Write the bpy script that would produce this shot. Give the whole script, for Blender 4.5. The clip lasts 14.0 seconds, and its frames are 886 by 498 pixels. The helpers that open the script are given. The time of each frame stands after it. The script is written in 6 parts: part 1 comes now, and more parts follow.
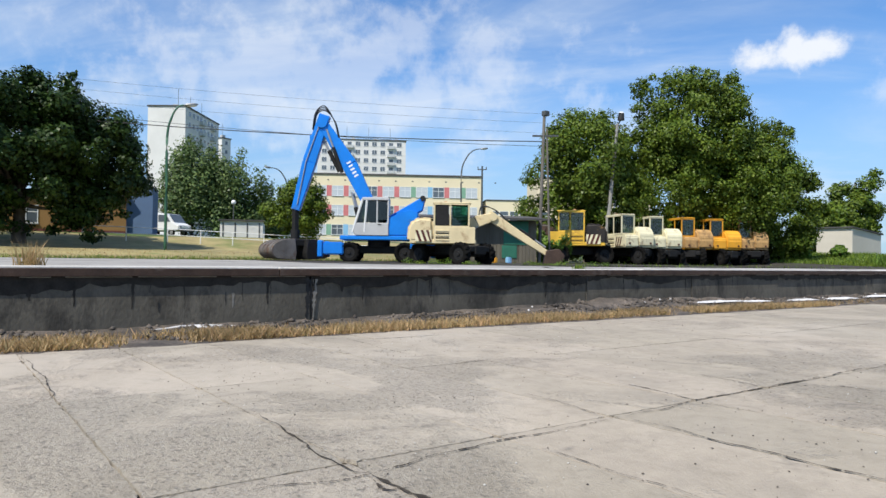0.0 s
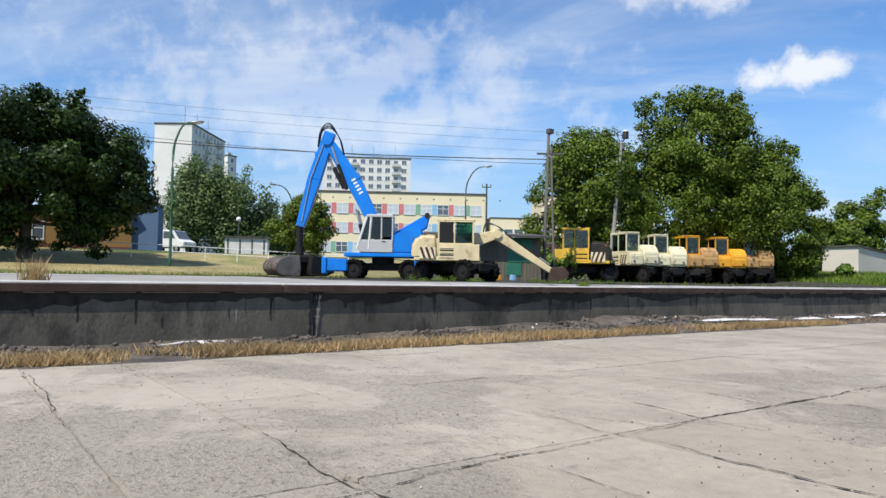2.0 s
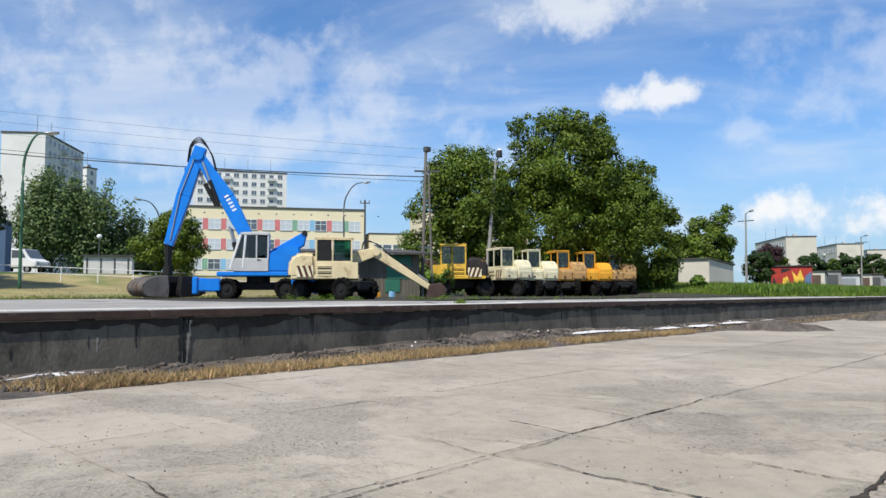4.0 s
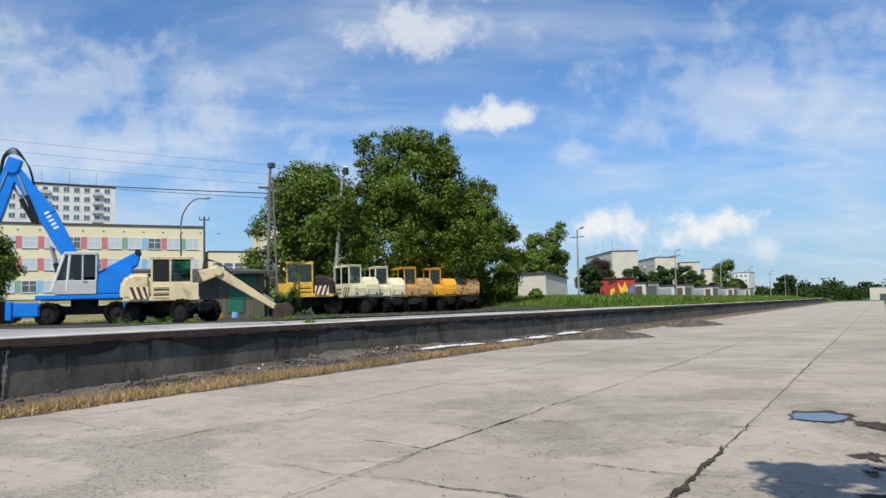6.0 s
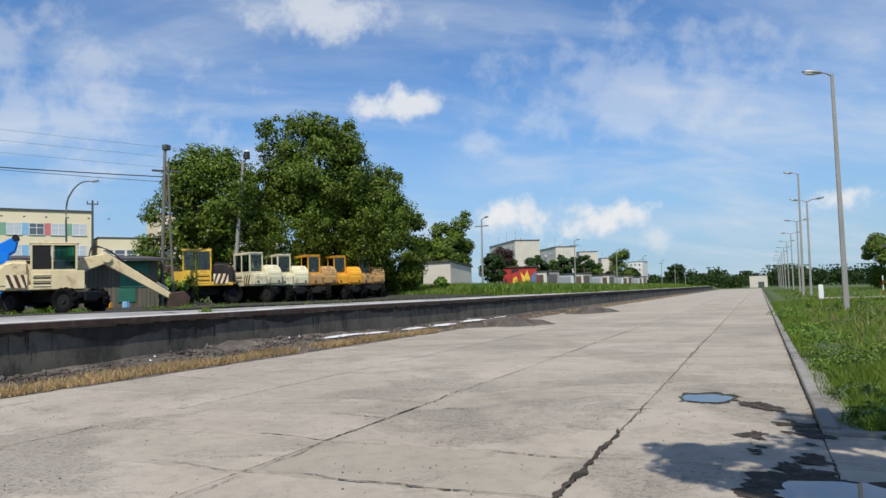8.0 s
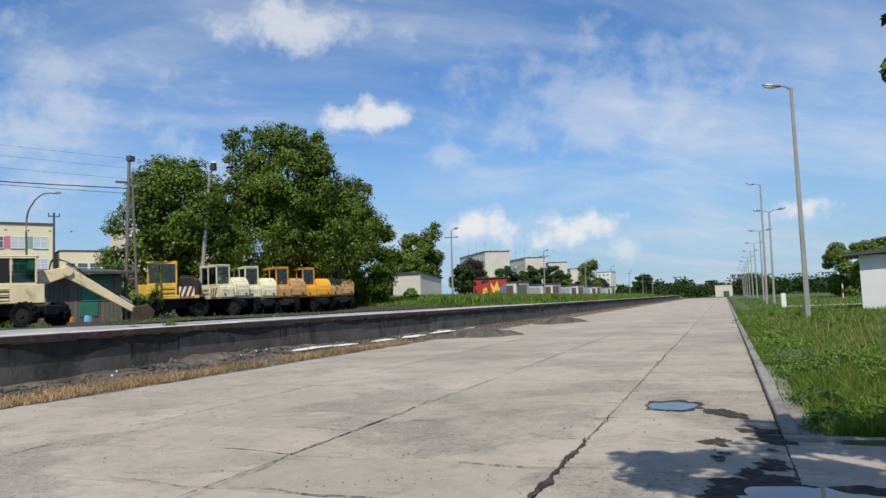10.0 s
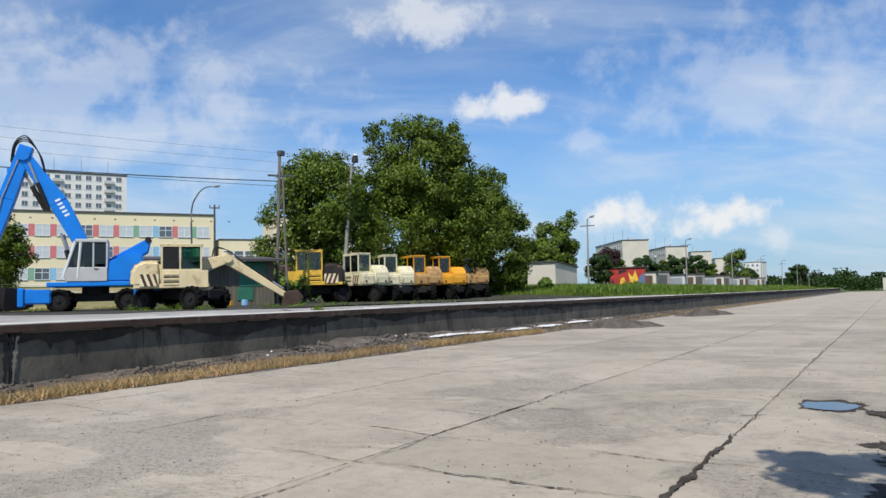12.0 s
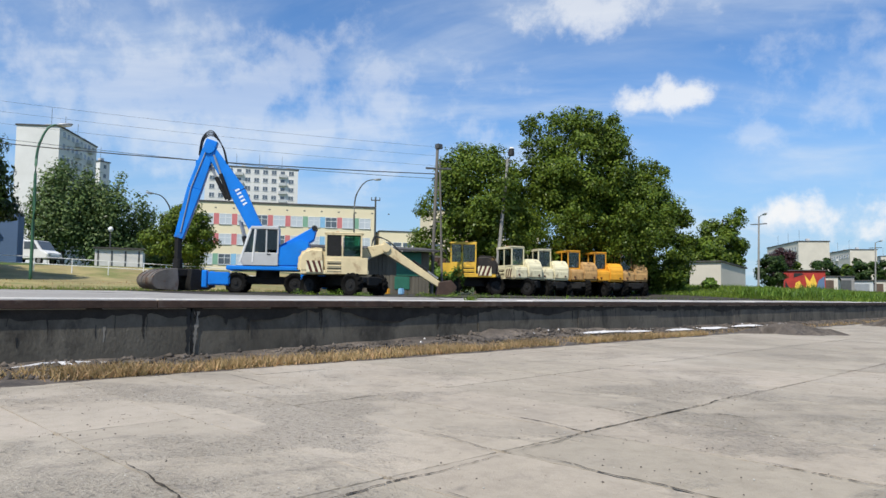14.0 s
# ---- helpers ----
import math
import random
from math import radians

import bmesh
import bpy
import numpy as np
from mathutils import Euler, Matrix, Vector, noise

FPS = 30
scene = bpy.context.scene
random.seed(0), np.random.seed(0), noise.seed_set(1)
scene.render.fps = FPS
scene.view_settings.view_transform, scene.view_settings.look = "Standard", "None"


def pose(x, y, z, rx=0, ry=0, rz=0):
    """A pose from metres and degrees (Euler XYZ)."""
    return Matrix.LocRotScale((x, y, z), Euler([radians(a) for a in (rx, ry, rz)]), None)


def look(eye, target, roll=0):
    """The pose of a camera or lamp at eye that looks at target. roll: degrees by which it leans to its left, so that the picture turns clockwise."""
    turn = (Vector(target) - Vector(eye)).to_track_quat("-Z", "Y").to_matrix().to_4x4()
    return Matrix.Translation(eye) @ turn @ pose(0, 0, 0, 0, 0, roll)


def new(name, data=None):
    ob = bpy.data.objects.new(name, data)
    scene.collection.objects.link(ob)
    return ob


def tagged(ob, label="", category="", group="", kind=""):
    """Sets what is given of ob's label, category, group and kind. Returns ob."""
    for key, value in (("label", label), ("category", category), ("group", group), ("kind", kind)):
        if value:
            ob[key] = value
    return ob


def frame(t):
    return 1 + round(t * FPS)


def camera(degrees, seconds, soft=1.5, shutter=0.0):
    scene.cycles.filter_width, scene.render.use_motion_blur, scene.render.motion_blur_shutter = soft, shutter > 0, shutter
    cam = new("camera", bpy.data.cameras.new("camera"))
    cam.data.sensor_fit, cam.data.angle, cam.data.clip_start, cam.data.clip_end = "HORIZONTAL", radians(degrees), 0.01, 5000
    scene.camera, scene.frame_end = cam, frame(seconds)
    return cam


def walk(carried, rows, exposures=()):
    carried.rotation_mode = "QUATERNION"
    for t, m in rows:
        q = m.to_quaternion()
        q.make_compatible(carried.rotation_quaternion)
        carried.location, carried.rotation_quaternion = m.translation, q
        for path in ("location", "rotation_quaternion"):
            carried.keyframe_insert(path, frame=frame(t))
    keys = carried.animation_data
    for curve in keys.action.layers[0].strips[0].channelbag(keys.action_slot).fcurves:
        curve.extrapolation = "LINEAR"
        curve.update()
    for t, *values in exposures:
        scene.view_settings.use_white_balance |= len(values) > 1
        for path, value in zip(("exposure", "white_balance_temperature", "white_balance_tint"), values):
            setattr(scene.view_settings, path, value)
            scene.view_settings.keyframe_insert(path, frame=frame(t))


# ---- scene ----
cam = camera(64.5, 14.0)
PATH = [
    (0, (-0.069, 0.057, 1.405), (-1.683, 1.238, 1.44), 0.7),
    (0.5, (-0.078, 0.053, 1.385), (-1.72, 1.194, 1.431), 1.4),
    (1, (-0.066, 0.051, 1.4), (-1.719, 1.174, 1.481), 1.7),
    (1.5, (-0.069, 0.039, 1.411), (-1.711, 1.178, 1.495), 1.1),
    (2, (-0.086, 0.082, 1.384), (-1.706, 1.251, 1.469), 0.9),
    (2.5, (-0.078, 0.11, 1.396), (-1.664, 1.324, 1.49), 1.2),
    (3, (-0.098, 0.144, 1.402), (-1.632, 1.42, 1.537), 0.7),
    (3.2, (-0.087, 0.162, 1.419), (-1.604, 1.459, 1.551), 0.5),
    (5.3, (-0.012, -0.162, 1.551), (-1.171, 1.46, 1.719), -1.4),
    (5.5, (-0.013, -0.148, 1.551), (-1.151, 1.487, 1.722), -1.6),
    (6, (-0.028, -0.089, 1.532), (-1.077, 1.605, 1.701), -1.7),
    (6.5, (-0.065, -0.051, 1.523), (-1.038, 1.69, 1.686), -1.8),
    (7, (-0.063, -0.011, 1.526), (-0.975, 1.762, 1.689), -2.4),
    (7.5, (-0.06, 0.051, 1.52), (-0.912, 1.853, 1.677), -2.4),
    (8, (-0.085, 0.073, 1.519), (-0.9, 1.895, 1.647), -1.9),
    (8.2, (-0.085, 0.089, 1.522), (-0.884, 1.919, 1.636), -1.7),
    (10.3, (-0.048, 0.115, 1.498), (-0.781, 1.969, 1.658), -2.4),
    (10.5, (-0.047, 0.103, 1.492), (-0.799, 1.949, 1.65), -2.5),
    (11, (-0.065, 0.048, 1.486), (-0.925, 1.845, 1.658), -1.8),
    (11.5, (-0.054, 0.006, 1.494), (-1.051, 1.731, 1.669), -1.5),
    (12, (-0.033, -0.013, 1.505), (-1.108, 1.668, 1.643), -1.5),
    (12.5, (-0.031, -0.066, 1.474), (-1.198, 1.553, 1.593), -0.9),
    (13, (-0.053, -0.082, 1.491), (-1.349, 1.431, 1.674), -1.9),
    (13.5, (-0.094, -0.044, 1.49), (-1.46, 1.41, 1.639), 0.1),
    (14, (-0.205, 0.186, 1.416), (-1.619, 1.594, 1.543), 0.8),
]
walk(cam, [(t, look(eye, aim, roll)) for t, eye, aim, roll in PATH], [(0, 0.06), (3, 0.03), (6, -0.13), (8, -0.22), (10.5, -0.24), (12.5, -0.12), (14, -0.06)])

# ---- sky, sun ----
SUN_AZ = Vector((0.30, -0.95, 0)).normalized()
SUN_EL = radians(53)
to_sun = Vector((SUN_AZ.x * math.cos(SUN_EL), SUN_AZ.y * math.cos(SUN_EL), math.sin(SUN_EL)))
sun = new("sun", bpy.data.lights.new("sun", "SUN"))
sun.data.energy, sun.data.angle, sun.data.color = 5.0, radians(0.5), (1.0, 0.95, 0.86)
sun.matrix_world = look((0, 0, 60), Vector((0, 0, 60)) - to_sun)

world = bpy.data.worlds.new("sky")
scene.world = world
world.use_nodes = True
W = world.node_tree
W.nodes.clear()


def wn(kind, **sets):
    n = W.nodes.new(kind)
    for k, v in sets.items():
        n.inputs[k].default_value = v
    return n


def wmath(op, a, b=None, c=None):
    n = W.nodes.new("ShaderNodeMath")
    n.operation = op
    for k, v in enumerate((a, b, c)):
        if v is None:
            continue
        if isinstance(v, (int, float)):
            n.inputs[k].default_value = v
        else:
            W.links.new(v, n.inputs[k])
    return n.outputs[0]


def wdot(vec, axis):
    n = W.nodes.new("ShaderNodeVectorMath")
    n.operation = "DOT_PRODUCT"
    W.links.new(vec, n.inputs[0])
    n.inputs[1].default_value = axis
    return n.outputs["Value"]


def wrange(v, a, b, lo=0.0, hi=1.0):
    n = W.nodes.new("ShaderNodeMapRange")
    n.interpolation_type = "SMOOTHSTEP"
    W.links.new(v, n.inputs["Value"])
    for k, x in (("From Min", a), ("From Max", b), ("To Min", lo), ("To Max", hi)):
        n.inputs[k].default_value = x
    return n.outputs["Result"]


sky = W.nodes.new("ShaderNodeTexSky")
sky.sky_type, sky.sun_disc = "NISHITA", False
sky.sun_elevation, sky.sun_rotation = SUN_EL, math.atan2(SUN_AZ.x, SUN_AZ.y)
sky.air_density, sky.dust_density, sky.ozone_density = 1.0, 0.1, 3.0
SKY_STRENGTH = 0.130
heaven = W.nodes.new("ShaderNodeTexCoord").outputs["Generated"]
up = wdot(heaven, (0, 0, 1))
# high thin veils, drawn out along one wind
flat = W.nodes.new("ShaderNodeCombineXYZ")
lift = wmath("ADD", wmath("MAXIMUM", up, 0.0), 0.22)
W.links.new(wmath("DIVIDE", wdot(heaven, (0.75, 0.66, 0)), lift), flat.inputs[0])
W.links.new(wmath("MULTIPLY", wmath("DIVIDE", wdot(heaven, (-0.66, 0.75, 0)), lift), 2.1), flat.inputs[1])
veil = wn("ShaderNodeTexNoise", Scale=0.9, Detail=7.0, Roughness=0.55, Distortion=0.6)
W.links.new(flat.outputs[0], veil.inputs["Vector"])
thin = wn("ShaderNodeTexNoise", Scale=2.6, Detail=6.0, Roughness=0.6, Distortion=1.0)
W.links.new(flat.outputs[0], thin.inputs["Vector"])
cover = wmath("MULTIPLY", wrange(veil.outputs["Fac"], 0.38, 0.70), wrange(thin.outputs["Fac"], 0.2, 0.75, 0.45, 1.0))
cover = wmath("MULTIPLY", cover, 0.66)
haze = wrange(up, 0.30, 0.0, 0.0, 0.80)
# heaped clouds: direction, half width, half height, density
puffs = wn("ShaderNodeTexNoise", Scale=17.0, Detail=8.0, Roughness=0.6, Distortion=0.1)
W.links.new(heaven, puffs.inputs["Vector"])
heap = None
for c, wide, high, dense in (
    ((-0.87, 0.43, 0.25), 0.42, 0.13, 0.34), ((-0.436, 0.860, 0.262), 0.066, 0.022, 0.85), ((-0.440, 0.855, 0.272), 0.022, 0.034, 0.85), ((-0.32, 0.941, 0.112), 0.066, 0.036, 0.97),
    ((-0.187, 0.978, 0.091), 0.066, 0.034, 0.95), ((-0.126, 0.99, 0.067), 0.040, 0.020, 0.5),
    ((0.101, 0.99, 0.102), 0.042, 0.026, 0.85), ((0.24, 0.966, 0.09), 0.05, 0.022, 0.6),
    ((-0.512, 0.771, 0.379), 0.13, 0.050, 0.62), ((-0.348, 0.914, 0.21), 0.05, 0.025, 0.30), ((-0.13, 0.95, 0.27), 0.28, 0.10, 0.26),
):
    c = Vector(c).normalized()
    r = c.cross(Vector((0, 0, 1))).normalized()
    u = r.cross(c)
    a = wmath("DIVIDE", wdot(heaven, r), wide)
    b = wmath("DIVIDE", wdot(heaven, u), high)
    d = wmath("SQRT", wmath("ADD", wmath("MULTIPLY", a, a), wmath("MULTIPLY", b, b)))
    f = wmath("ADD", wmath("SUBTRACT", 0.95, d), wmath("MULTIPLY", wmath("SUBTRACT", puffs.outputs["Fac"], 0.5), 3.4))
    f = wmath("MULTIPLY", wmath("MULTIPLY", wrange(f, 0.0, 0.9), dense), wmath("GREATER_THAN", wdot(heaven, c), 0.5))
    heap = f if heap is None else wmath("MAXIMUM", heap, f)
veiled = W.nodes.new("ShaderNodeMix")
veiled.data_type = "RGBA"
W.links.new(cover, veiled.inputs["Factor"])
deep = W.nodes.new("ShaderNodeMix")
deep.data_type, deep.blend_type = "RGBA", "MULTIPLY"
deep.inputs["Factor"].default_value = 1.0
W.links.new(sky.outputs[0], deep.inputs["A"])
deep.inputs["B"].default_value = (0.68, 0.96, 1.22, 1)
hazy = W.nodes.new("ShaderNodeMix")
hazy.data_type = "RGBA"
W.links.new(haze, hazy.inputs["Factor"])
W.links.new(deep.outputs["Result"], hazy.inputs["A"])
hazy.inputs["B"].default_value = (3.0, 4.25, 5.7, 1)
W.links.new(hazy.outputs["Result"], veiled.inputs["A"])
veiled.inputs["B"].default_value = (5.9, 6.5, 7.2, 1)
heaped = W.nodes.new("ShaderNodeMix")
heaped.data_type = "RGBA"
W.links.new(heap, heaped.inputs["Factor"])
W.links.new(veiled.outputs["Result"], heaped.inputs["A"])
heaped.inputs["B"].default_value = (7.4, 7.5, 7.6, 1)
back = wn("ShaderNodeBackground", Strength=SKY_STRENGTH)
W.links.new(heaped.outputs["Result"], back.inputs["Color"])
W.links.new(back.outputs[0], W.nodes.new("ShaderNodeOutputWorld").inputs["Surface"])


# ---- materials ----
def mat(name, base, rough=0.7, metal=0.0, vary=0.25, scale=1.5, fine=18.0, bump=0.15, dirt=None, dirt_amount=0.0,
        dirt_scale=0.8, random_hue=0.0, island=0.0, stretch=(1, 1, 1), spec=0.4):
    """A surface with large patches, fine grain, stains of a second colour and relief, in metres of the object."""
    m = bpy.data.materials.new(name)
    m.use_nodes = True
    T = m.node_tree
    b = T.nodes["Principled BSDF"]
    b.inputs["Roughness"].default_value, b.inputs["Metallic"].default_value = rough, metal
    b.inputs["Specular IOR Level"].default_value = spec
    co = T.nodes.new("ShaderNodeTexCoord").outputs["Object"]
    mp = T.nodes.new("ShaderNodeMapping")
    mp.inputs["Scale"].default_value = stretch
    T.links.new(co, mp.inputs["Vector"])

    def tex(s, detail, rough_=0.6):
        n = T.nodes.new("ShaderNodeTexNoise")
        n.inputs["Scale"].default_value, n.inputs["Detail"].default_value, n.inputs["Roughness"].default_value = s, detail, rough_
        T.links.new(mp.outputs[0], n.inputs["Vector"])
        return n.outputs["Fac"]

    def mixed(f, a, c, kind="MIX"):
        n = T.nodes.new("ShaderNodeMix")
        n.data_type, n.blend_type = "RGBA", kind
        for sock, v in (("Factor", f), ("A", a), ("B", c)):
            if hasattr(v, "is_output"):
                T.links.new(v, n.inputs[sock])
            elif isinstance(v, (int, float)):
                n.inputs[sock].default_value = v
            else:
                n.inputs[sock].default_value = (*v[:3], 1)
        return n.outputs["Result"]

    def ramp(f, lo, hi, a, c):
        n = T.nodes.new("ShaderNodeMapRange")
        T.links.new(f, n.inputs["Value"])
        for k, x in (("From Min", lo), ("From Max", hi), ("To Min", a), ("To Max", c)):
            n.inputs[k].default_value = x
        return n.outputs["Result"]

    large, grain = tex(scale, 5), tex(fine, 4)
    lo = tuple(c * (1 - vary) for c in base)
    hi = tuple(min(1, c * (1 + vary)) for c in base)
    col = mixed(ramp(large, 0.3, 0.7, 0, 1), lo, hi)
    col = mixed(ramp(grain, 0.3, 0.7, 0, 0.5 * vary), col, tuple(c * 0.4 for c in base))
    if dirt:
        spots = tex(dirt_scale, 8, 0.7)
        f = ramp(spots, 0.62 - 0.3 * dirt_amount, 0.72 - 0.2 * dirt_amount, 0, 0.85)
        col = mixed(f, col, dirt)
    if random_hue or island:
        if island:
            rnd = T.nodes.new("ShaderNodeNewGeometry").outputs["Random Per Island"]
        else:
            rnd = T.nodes.new("ShaderNodeObjectInfo").outputs["Random"]
        k = island or random_hue
        hsv = T.nodes.new("ShaderNodeHueSaturation")
        T.links.new(ramp(rnd, 0, 1, 1 - k, 1 + k), hsv.inputs["Value"])
        T.links.new(ramp(rnd, 0, 1, 0.5 + 0.05 * k, 0.5 - 0.05 * k), hsv.inputs["Hue"])
        T.links.new(col, hsv.inputs["Color"])
        col = hsv.outputs[0]
    T.links.new(col, b.inputs["Base Color"])
    T.links.new(ramp(grain, 0.3, 0.7, max(0, rough - 0.12), min(1, rough + 0.12)), b.inputs["Roughness"])
    if bump:
        n = T.nodes.new("ShaderNodeBump")
        n.inputs["Strength"].default_value, n.inputs["Distance"].default_value = bump, 0.02
        T.links.new(grain, n.inputs["Height"])
        T.links.new(n.outputs[0], b.inputs["Normal"])
    return m


def leaf_mat(name, base, glow=0.16):
    m = mat(name, base, 0.5, vary=0.35, scale=0.35, fine=3.0, bump=0, island=0.38, spec=0.25)
    T = m.node_tree
    b = T.nodes["Principled BSDF"]
    tr = T.nodes.new("ShaderNodeBsdfTranslucent")
    src = b.inputs["Base Color"].links[0].from_socket
    T.links.new(src, tr.inputs["Color"])
    mx = T.nodes.new("ShaderNodeMixShader")
    mx.inputs[0].default_value = glow
    T.links.new(b.outputs[0], mx.inputs[1])
    T.links.new(tr.outputs[0], mx.inputs[2])
    T.links.new(mx.outputs[0], T.nodes["Material Output"].inputs["Surface"])
    return m


def glass_mat(name, tint, rough=0.06):
    m = bpy.data.materials.new(name)
    m.use_nodes = True
    b = m.node_tree.nodes["Principled BSDF"]
    b.inputs["Base Color"].default_value = (*tint, 1)
    b.inputs["Roughness"].default_value, b.inputs["Specular IOR Level"].default_value = rough, 0.8
    return m


def clear_mat(name, tint):
    m = bpy.data.materials.new(name)
    m.use_nodes = True
    T = m.node_tree
    gl, tr, mx = (T.nodes.new("ShaderNodeBsdf" + k) if k != "Mix" else T.nodes.new("ShaderNodeMixShader") for k in ("Glossy", "Transparent", "Mix"))
    gl.inputs["Roughness"].default_value = 0.04
    tr.inputs["Color"].default_value = (*tint, 1)
    mx.inputs[0].default_value = 0.07
    T.links.new(tr.outputs[0], mx.inputs[1])
    T.links.new(gl.outputs[0], mx.inputs[2])
    T.links.new(mx.outputs[0], T.nodes["Material Output"].inputs["Surface"])
    return m


M = {}


def road_mat():
    """Worn slab concrete: broad tone, dusty and damp drifts, rough spalled areas with loose grit."""
    m = mat("slab_concrete", (0.42, 0.362, 0.285), 0.88, vary=0.15, scale=0.5, fine=26, bump=0.0, random_hue=0.08)
    T = m.node_tree
    b = T.nodes["Principled BSDF"]
    pos = T.nodes.new("ShaderNodeNewGeometry").outputs["Position"]
    col = b.inputs["Base Color"].links[0].from_socket

    def tex(s, d, r=0.6, dist=0.0):
        n = T.nodes.new("ShaderNodeTexNoise")
        for k, v in (("Scale", s), ("Detail", d), ("Roughness", r), ("Distortion", dist)):
            n.inputs[k].default_value = v
        T.links.new(pos, n.inputs["Vector"])
        return n.outputs["Fac"]

    def span_(f, lo, hi, a=0.0, c=1.0):
        n = T.nodes.new("ShaderNodeMapRange")
        T.links.new(f, n.inputs["Value"])
        for k, x in (("From Min", lo), ("From Max", hi), ("To Min", a), ("To Max", c)):
            n.inputs[k].default_value = x
        return n.outputs["Result"]

    def times(a, c, op="MULTIPLY"):
        n = T.nodes.new("ShaderNodeMath")
        n.operation = op
        for k, v in enumerate((a, c)):
            if isinstance(v, float):
                n.inputs[k].default_value = v
            else:
                T.links.new(v, n.inputs[k])
        return n.outputs[0]

    def over(f, a, c):
        n = T.nodes.new("ShaderNodeMix")
        n.data_type = "RGBA"
        T.links.new(f, n.inputs["Factor"])
        T.links.new(a, n.inputs["A"])
        n.inputs["B"].default_value = (*c, 1)
        return n.outputs["Result"]

    mottle = tex(4.5, 6, 0.7)
    col = over(span_(mottle, 0.45, 0.68, 0, 0.38), col, (0.225, 0.195, 0.148))
    drift, spall, grit, blot = tex(0.22, 6, 0.65, 0.6), tex(0.33, 7, 0.62, 0.4), tex(16, 5, 0.75), tex(1.7, 7, 0.7, 0.5)
    crumbs = tex(42, 3, 0.6)
    col = over(span_(drift, 0.50, 0.68, 0, 0.55), col, (0.48, 0.425, 0.35))
    col = over(span_(drift, 0.46, 0.30, 0, 0.55), col, (0.225, 0.20, 0.165))
    rough_zone = span_(spall, 0.49, 0.56)
    col = over(times(rough_zone, span_(grit, 0.52, 0.62, 0, 0.75)), col, (0.16, 0.142, 0.115))
    col = over(times(rough_zone, span_(crumbs, 0.58, 0.66, 0, 0.5)), col, (0.5, 0.47, 0.42))
    col = over(span_(blot, 0.58, 0.70, 0, 0.5), col, (0.15, 0.135, 0.115))
    col = over(span_(grit, 0.66, 0.72, 0, 0.5), col, (0.10, 0.09, 0.08))
    T.links.new(col, b.inputs["Base Color"])
    h = times(times(rough_zone, times(grit, 1.6)), times(crumbs, 0.35), "ADD")
    n = T.nodes.new("ShaderNodeBump")
    n.inputs["Strength"].default_value, n.inputs["Distance"].default_value = 0.9, 0.03
    T.links.new(h, n.inputs["Height"])
    T.links.new(n.outputs[0], b.inputs["Normal"])
    return m


M["slab"] = road_mat()
M["joint"] = mat("joint_soil", (0.22, 0.195, 0.16), 0.95, vary=0.4, scale=3, fine=40, bump=0.6)
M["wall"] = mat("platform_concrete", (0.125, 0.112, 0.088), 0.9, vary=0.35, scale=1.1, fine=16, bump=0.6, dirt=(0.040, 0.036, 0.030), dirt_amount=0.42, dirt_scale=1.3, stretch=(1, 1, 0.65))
M["coping"] = mat("coping_concrete", (0.60, 0.575, 0.53), 0.85, vary=0.2, scale=0.8, fine=20, bump=0.4, dirt=(0.2, 0.18, 0.15), dirt_amount=0.2)
M["stain"] = mat("black_band_and_drips", (0.034, 0.030, 0.025), 0.95, vary=0.5, scale=4, fine=30, bump=0.2)
M["kerb"] = mat("kerb_concrete", (0.27, 0.25, 0.215), 0.9, vary=0.25, scale=1.2, fine=18, bump=0.4, dirt=(0.12, 0.11, 0.08), dirt_amount=0.3)
M["rust"] = mat("rusted_steel", (0.06, 0.036, 0.026), 0.8, vary=0.4, scale=3, fine=25, bump=0.3, dirt=(0.16, 0.13, 0.11), dirt_amount=0.2)
M["apron"] = mat("apron_asphalt", (0.35, 0.33, 0.30), 0.9, vary=0.22, scale=0.35, fine=9, bump=0.3, dirt=(0.13, 0.12, 0.11), dirt_amount=0.35, dirt_scale=0.4)
M["yard"] = mat("yard_soil", (0.050, 0.043, 0.034), 0.95, vary=0.4, scale=0.6, fine=8, bump=0.4, dirt=(0.06, 0.075, 0.03), dirt_amount=0.3, dirt_scale=0.35)
M["soil"] = mat("bank_soil", (0.135, 0.112, 0.092), 0.95, vary=0.5, scale=1.6, fine=12, bump=1.0, dirt=(0.045, 0.040, 0.036), dirt_amount=0.55, dirt_scale=1.5)
M["grass_ground"] = mat("grass_ground", (0.07, 0.105, 0.022), 0.95, vary=0.4, scale=0.25, fine=5, bump=0.5, dirt=(0.17, 0.17, 0.06), dirt_amount=0.25, dirt_scale=0.2)
M["dry_ground"] = mat("dry_grass_ground", (0.33, 0.27, 0.12), 0.95, vary=0.3, scale=0.3, fine=5, bump=0.5, dirt=(0.15, 0.18, 0.05), dirt_amount=0.45, dirt_scale=0.2)
M["blade"] = leaf_mat("grass_blades", (0.135, 0.205, 0.024), 0.26)
M["dryblade"] = leaf_mat("dry_blades", (0.40, 0.285, 0.135), 0.25)
M["lime"] = mat("lime_spill", (0.72, 0.70, 0.68), 0.9, vary=0.15, scale=3, fine=20, bump=0.5, dirt=(0.4, 0.38, 0.36), dirt_amount=0.3, dirt_scale=3)
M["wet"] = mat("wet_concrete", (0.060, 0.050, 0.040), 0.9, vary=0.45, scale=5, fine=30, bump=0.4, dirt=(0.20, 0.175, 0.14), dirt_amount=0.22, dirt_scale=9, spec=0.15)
M["water"] = glass_mat("puddle_water", (0.03, 0.035, 0.04), 0.02)
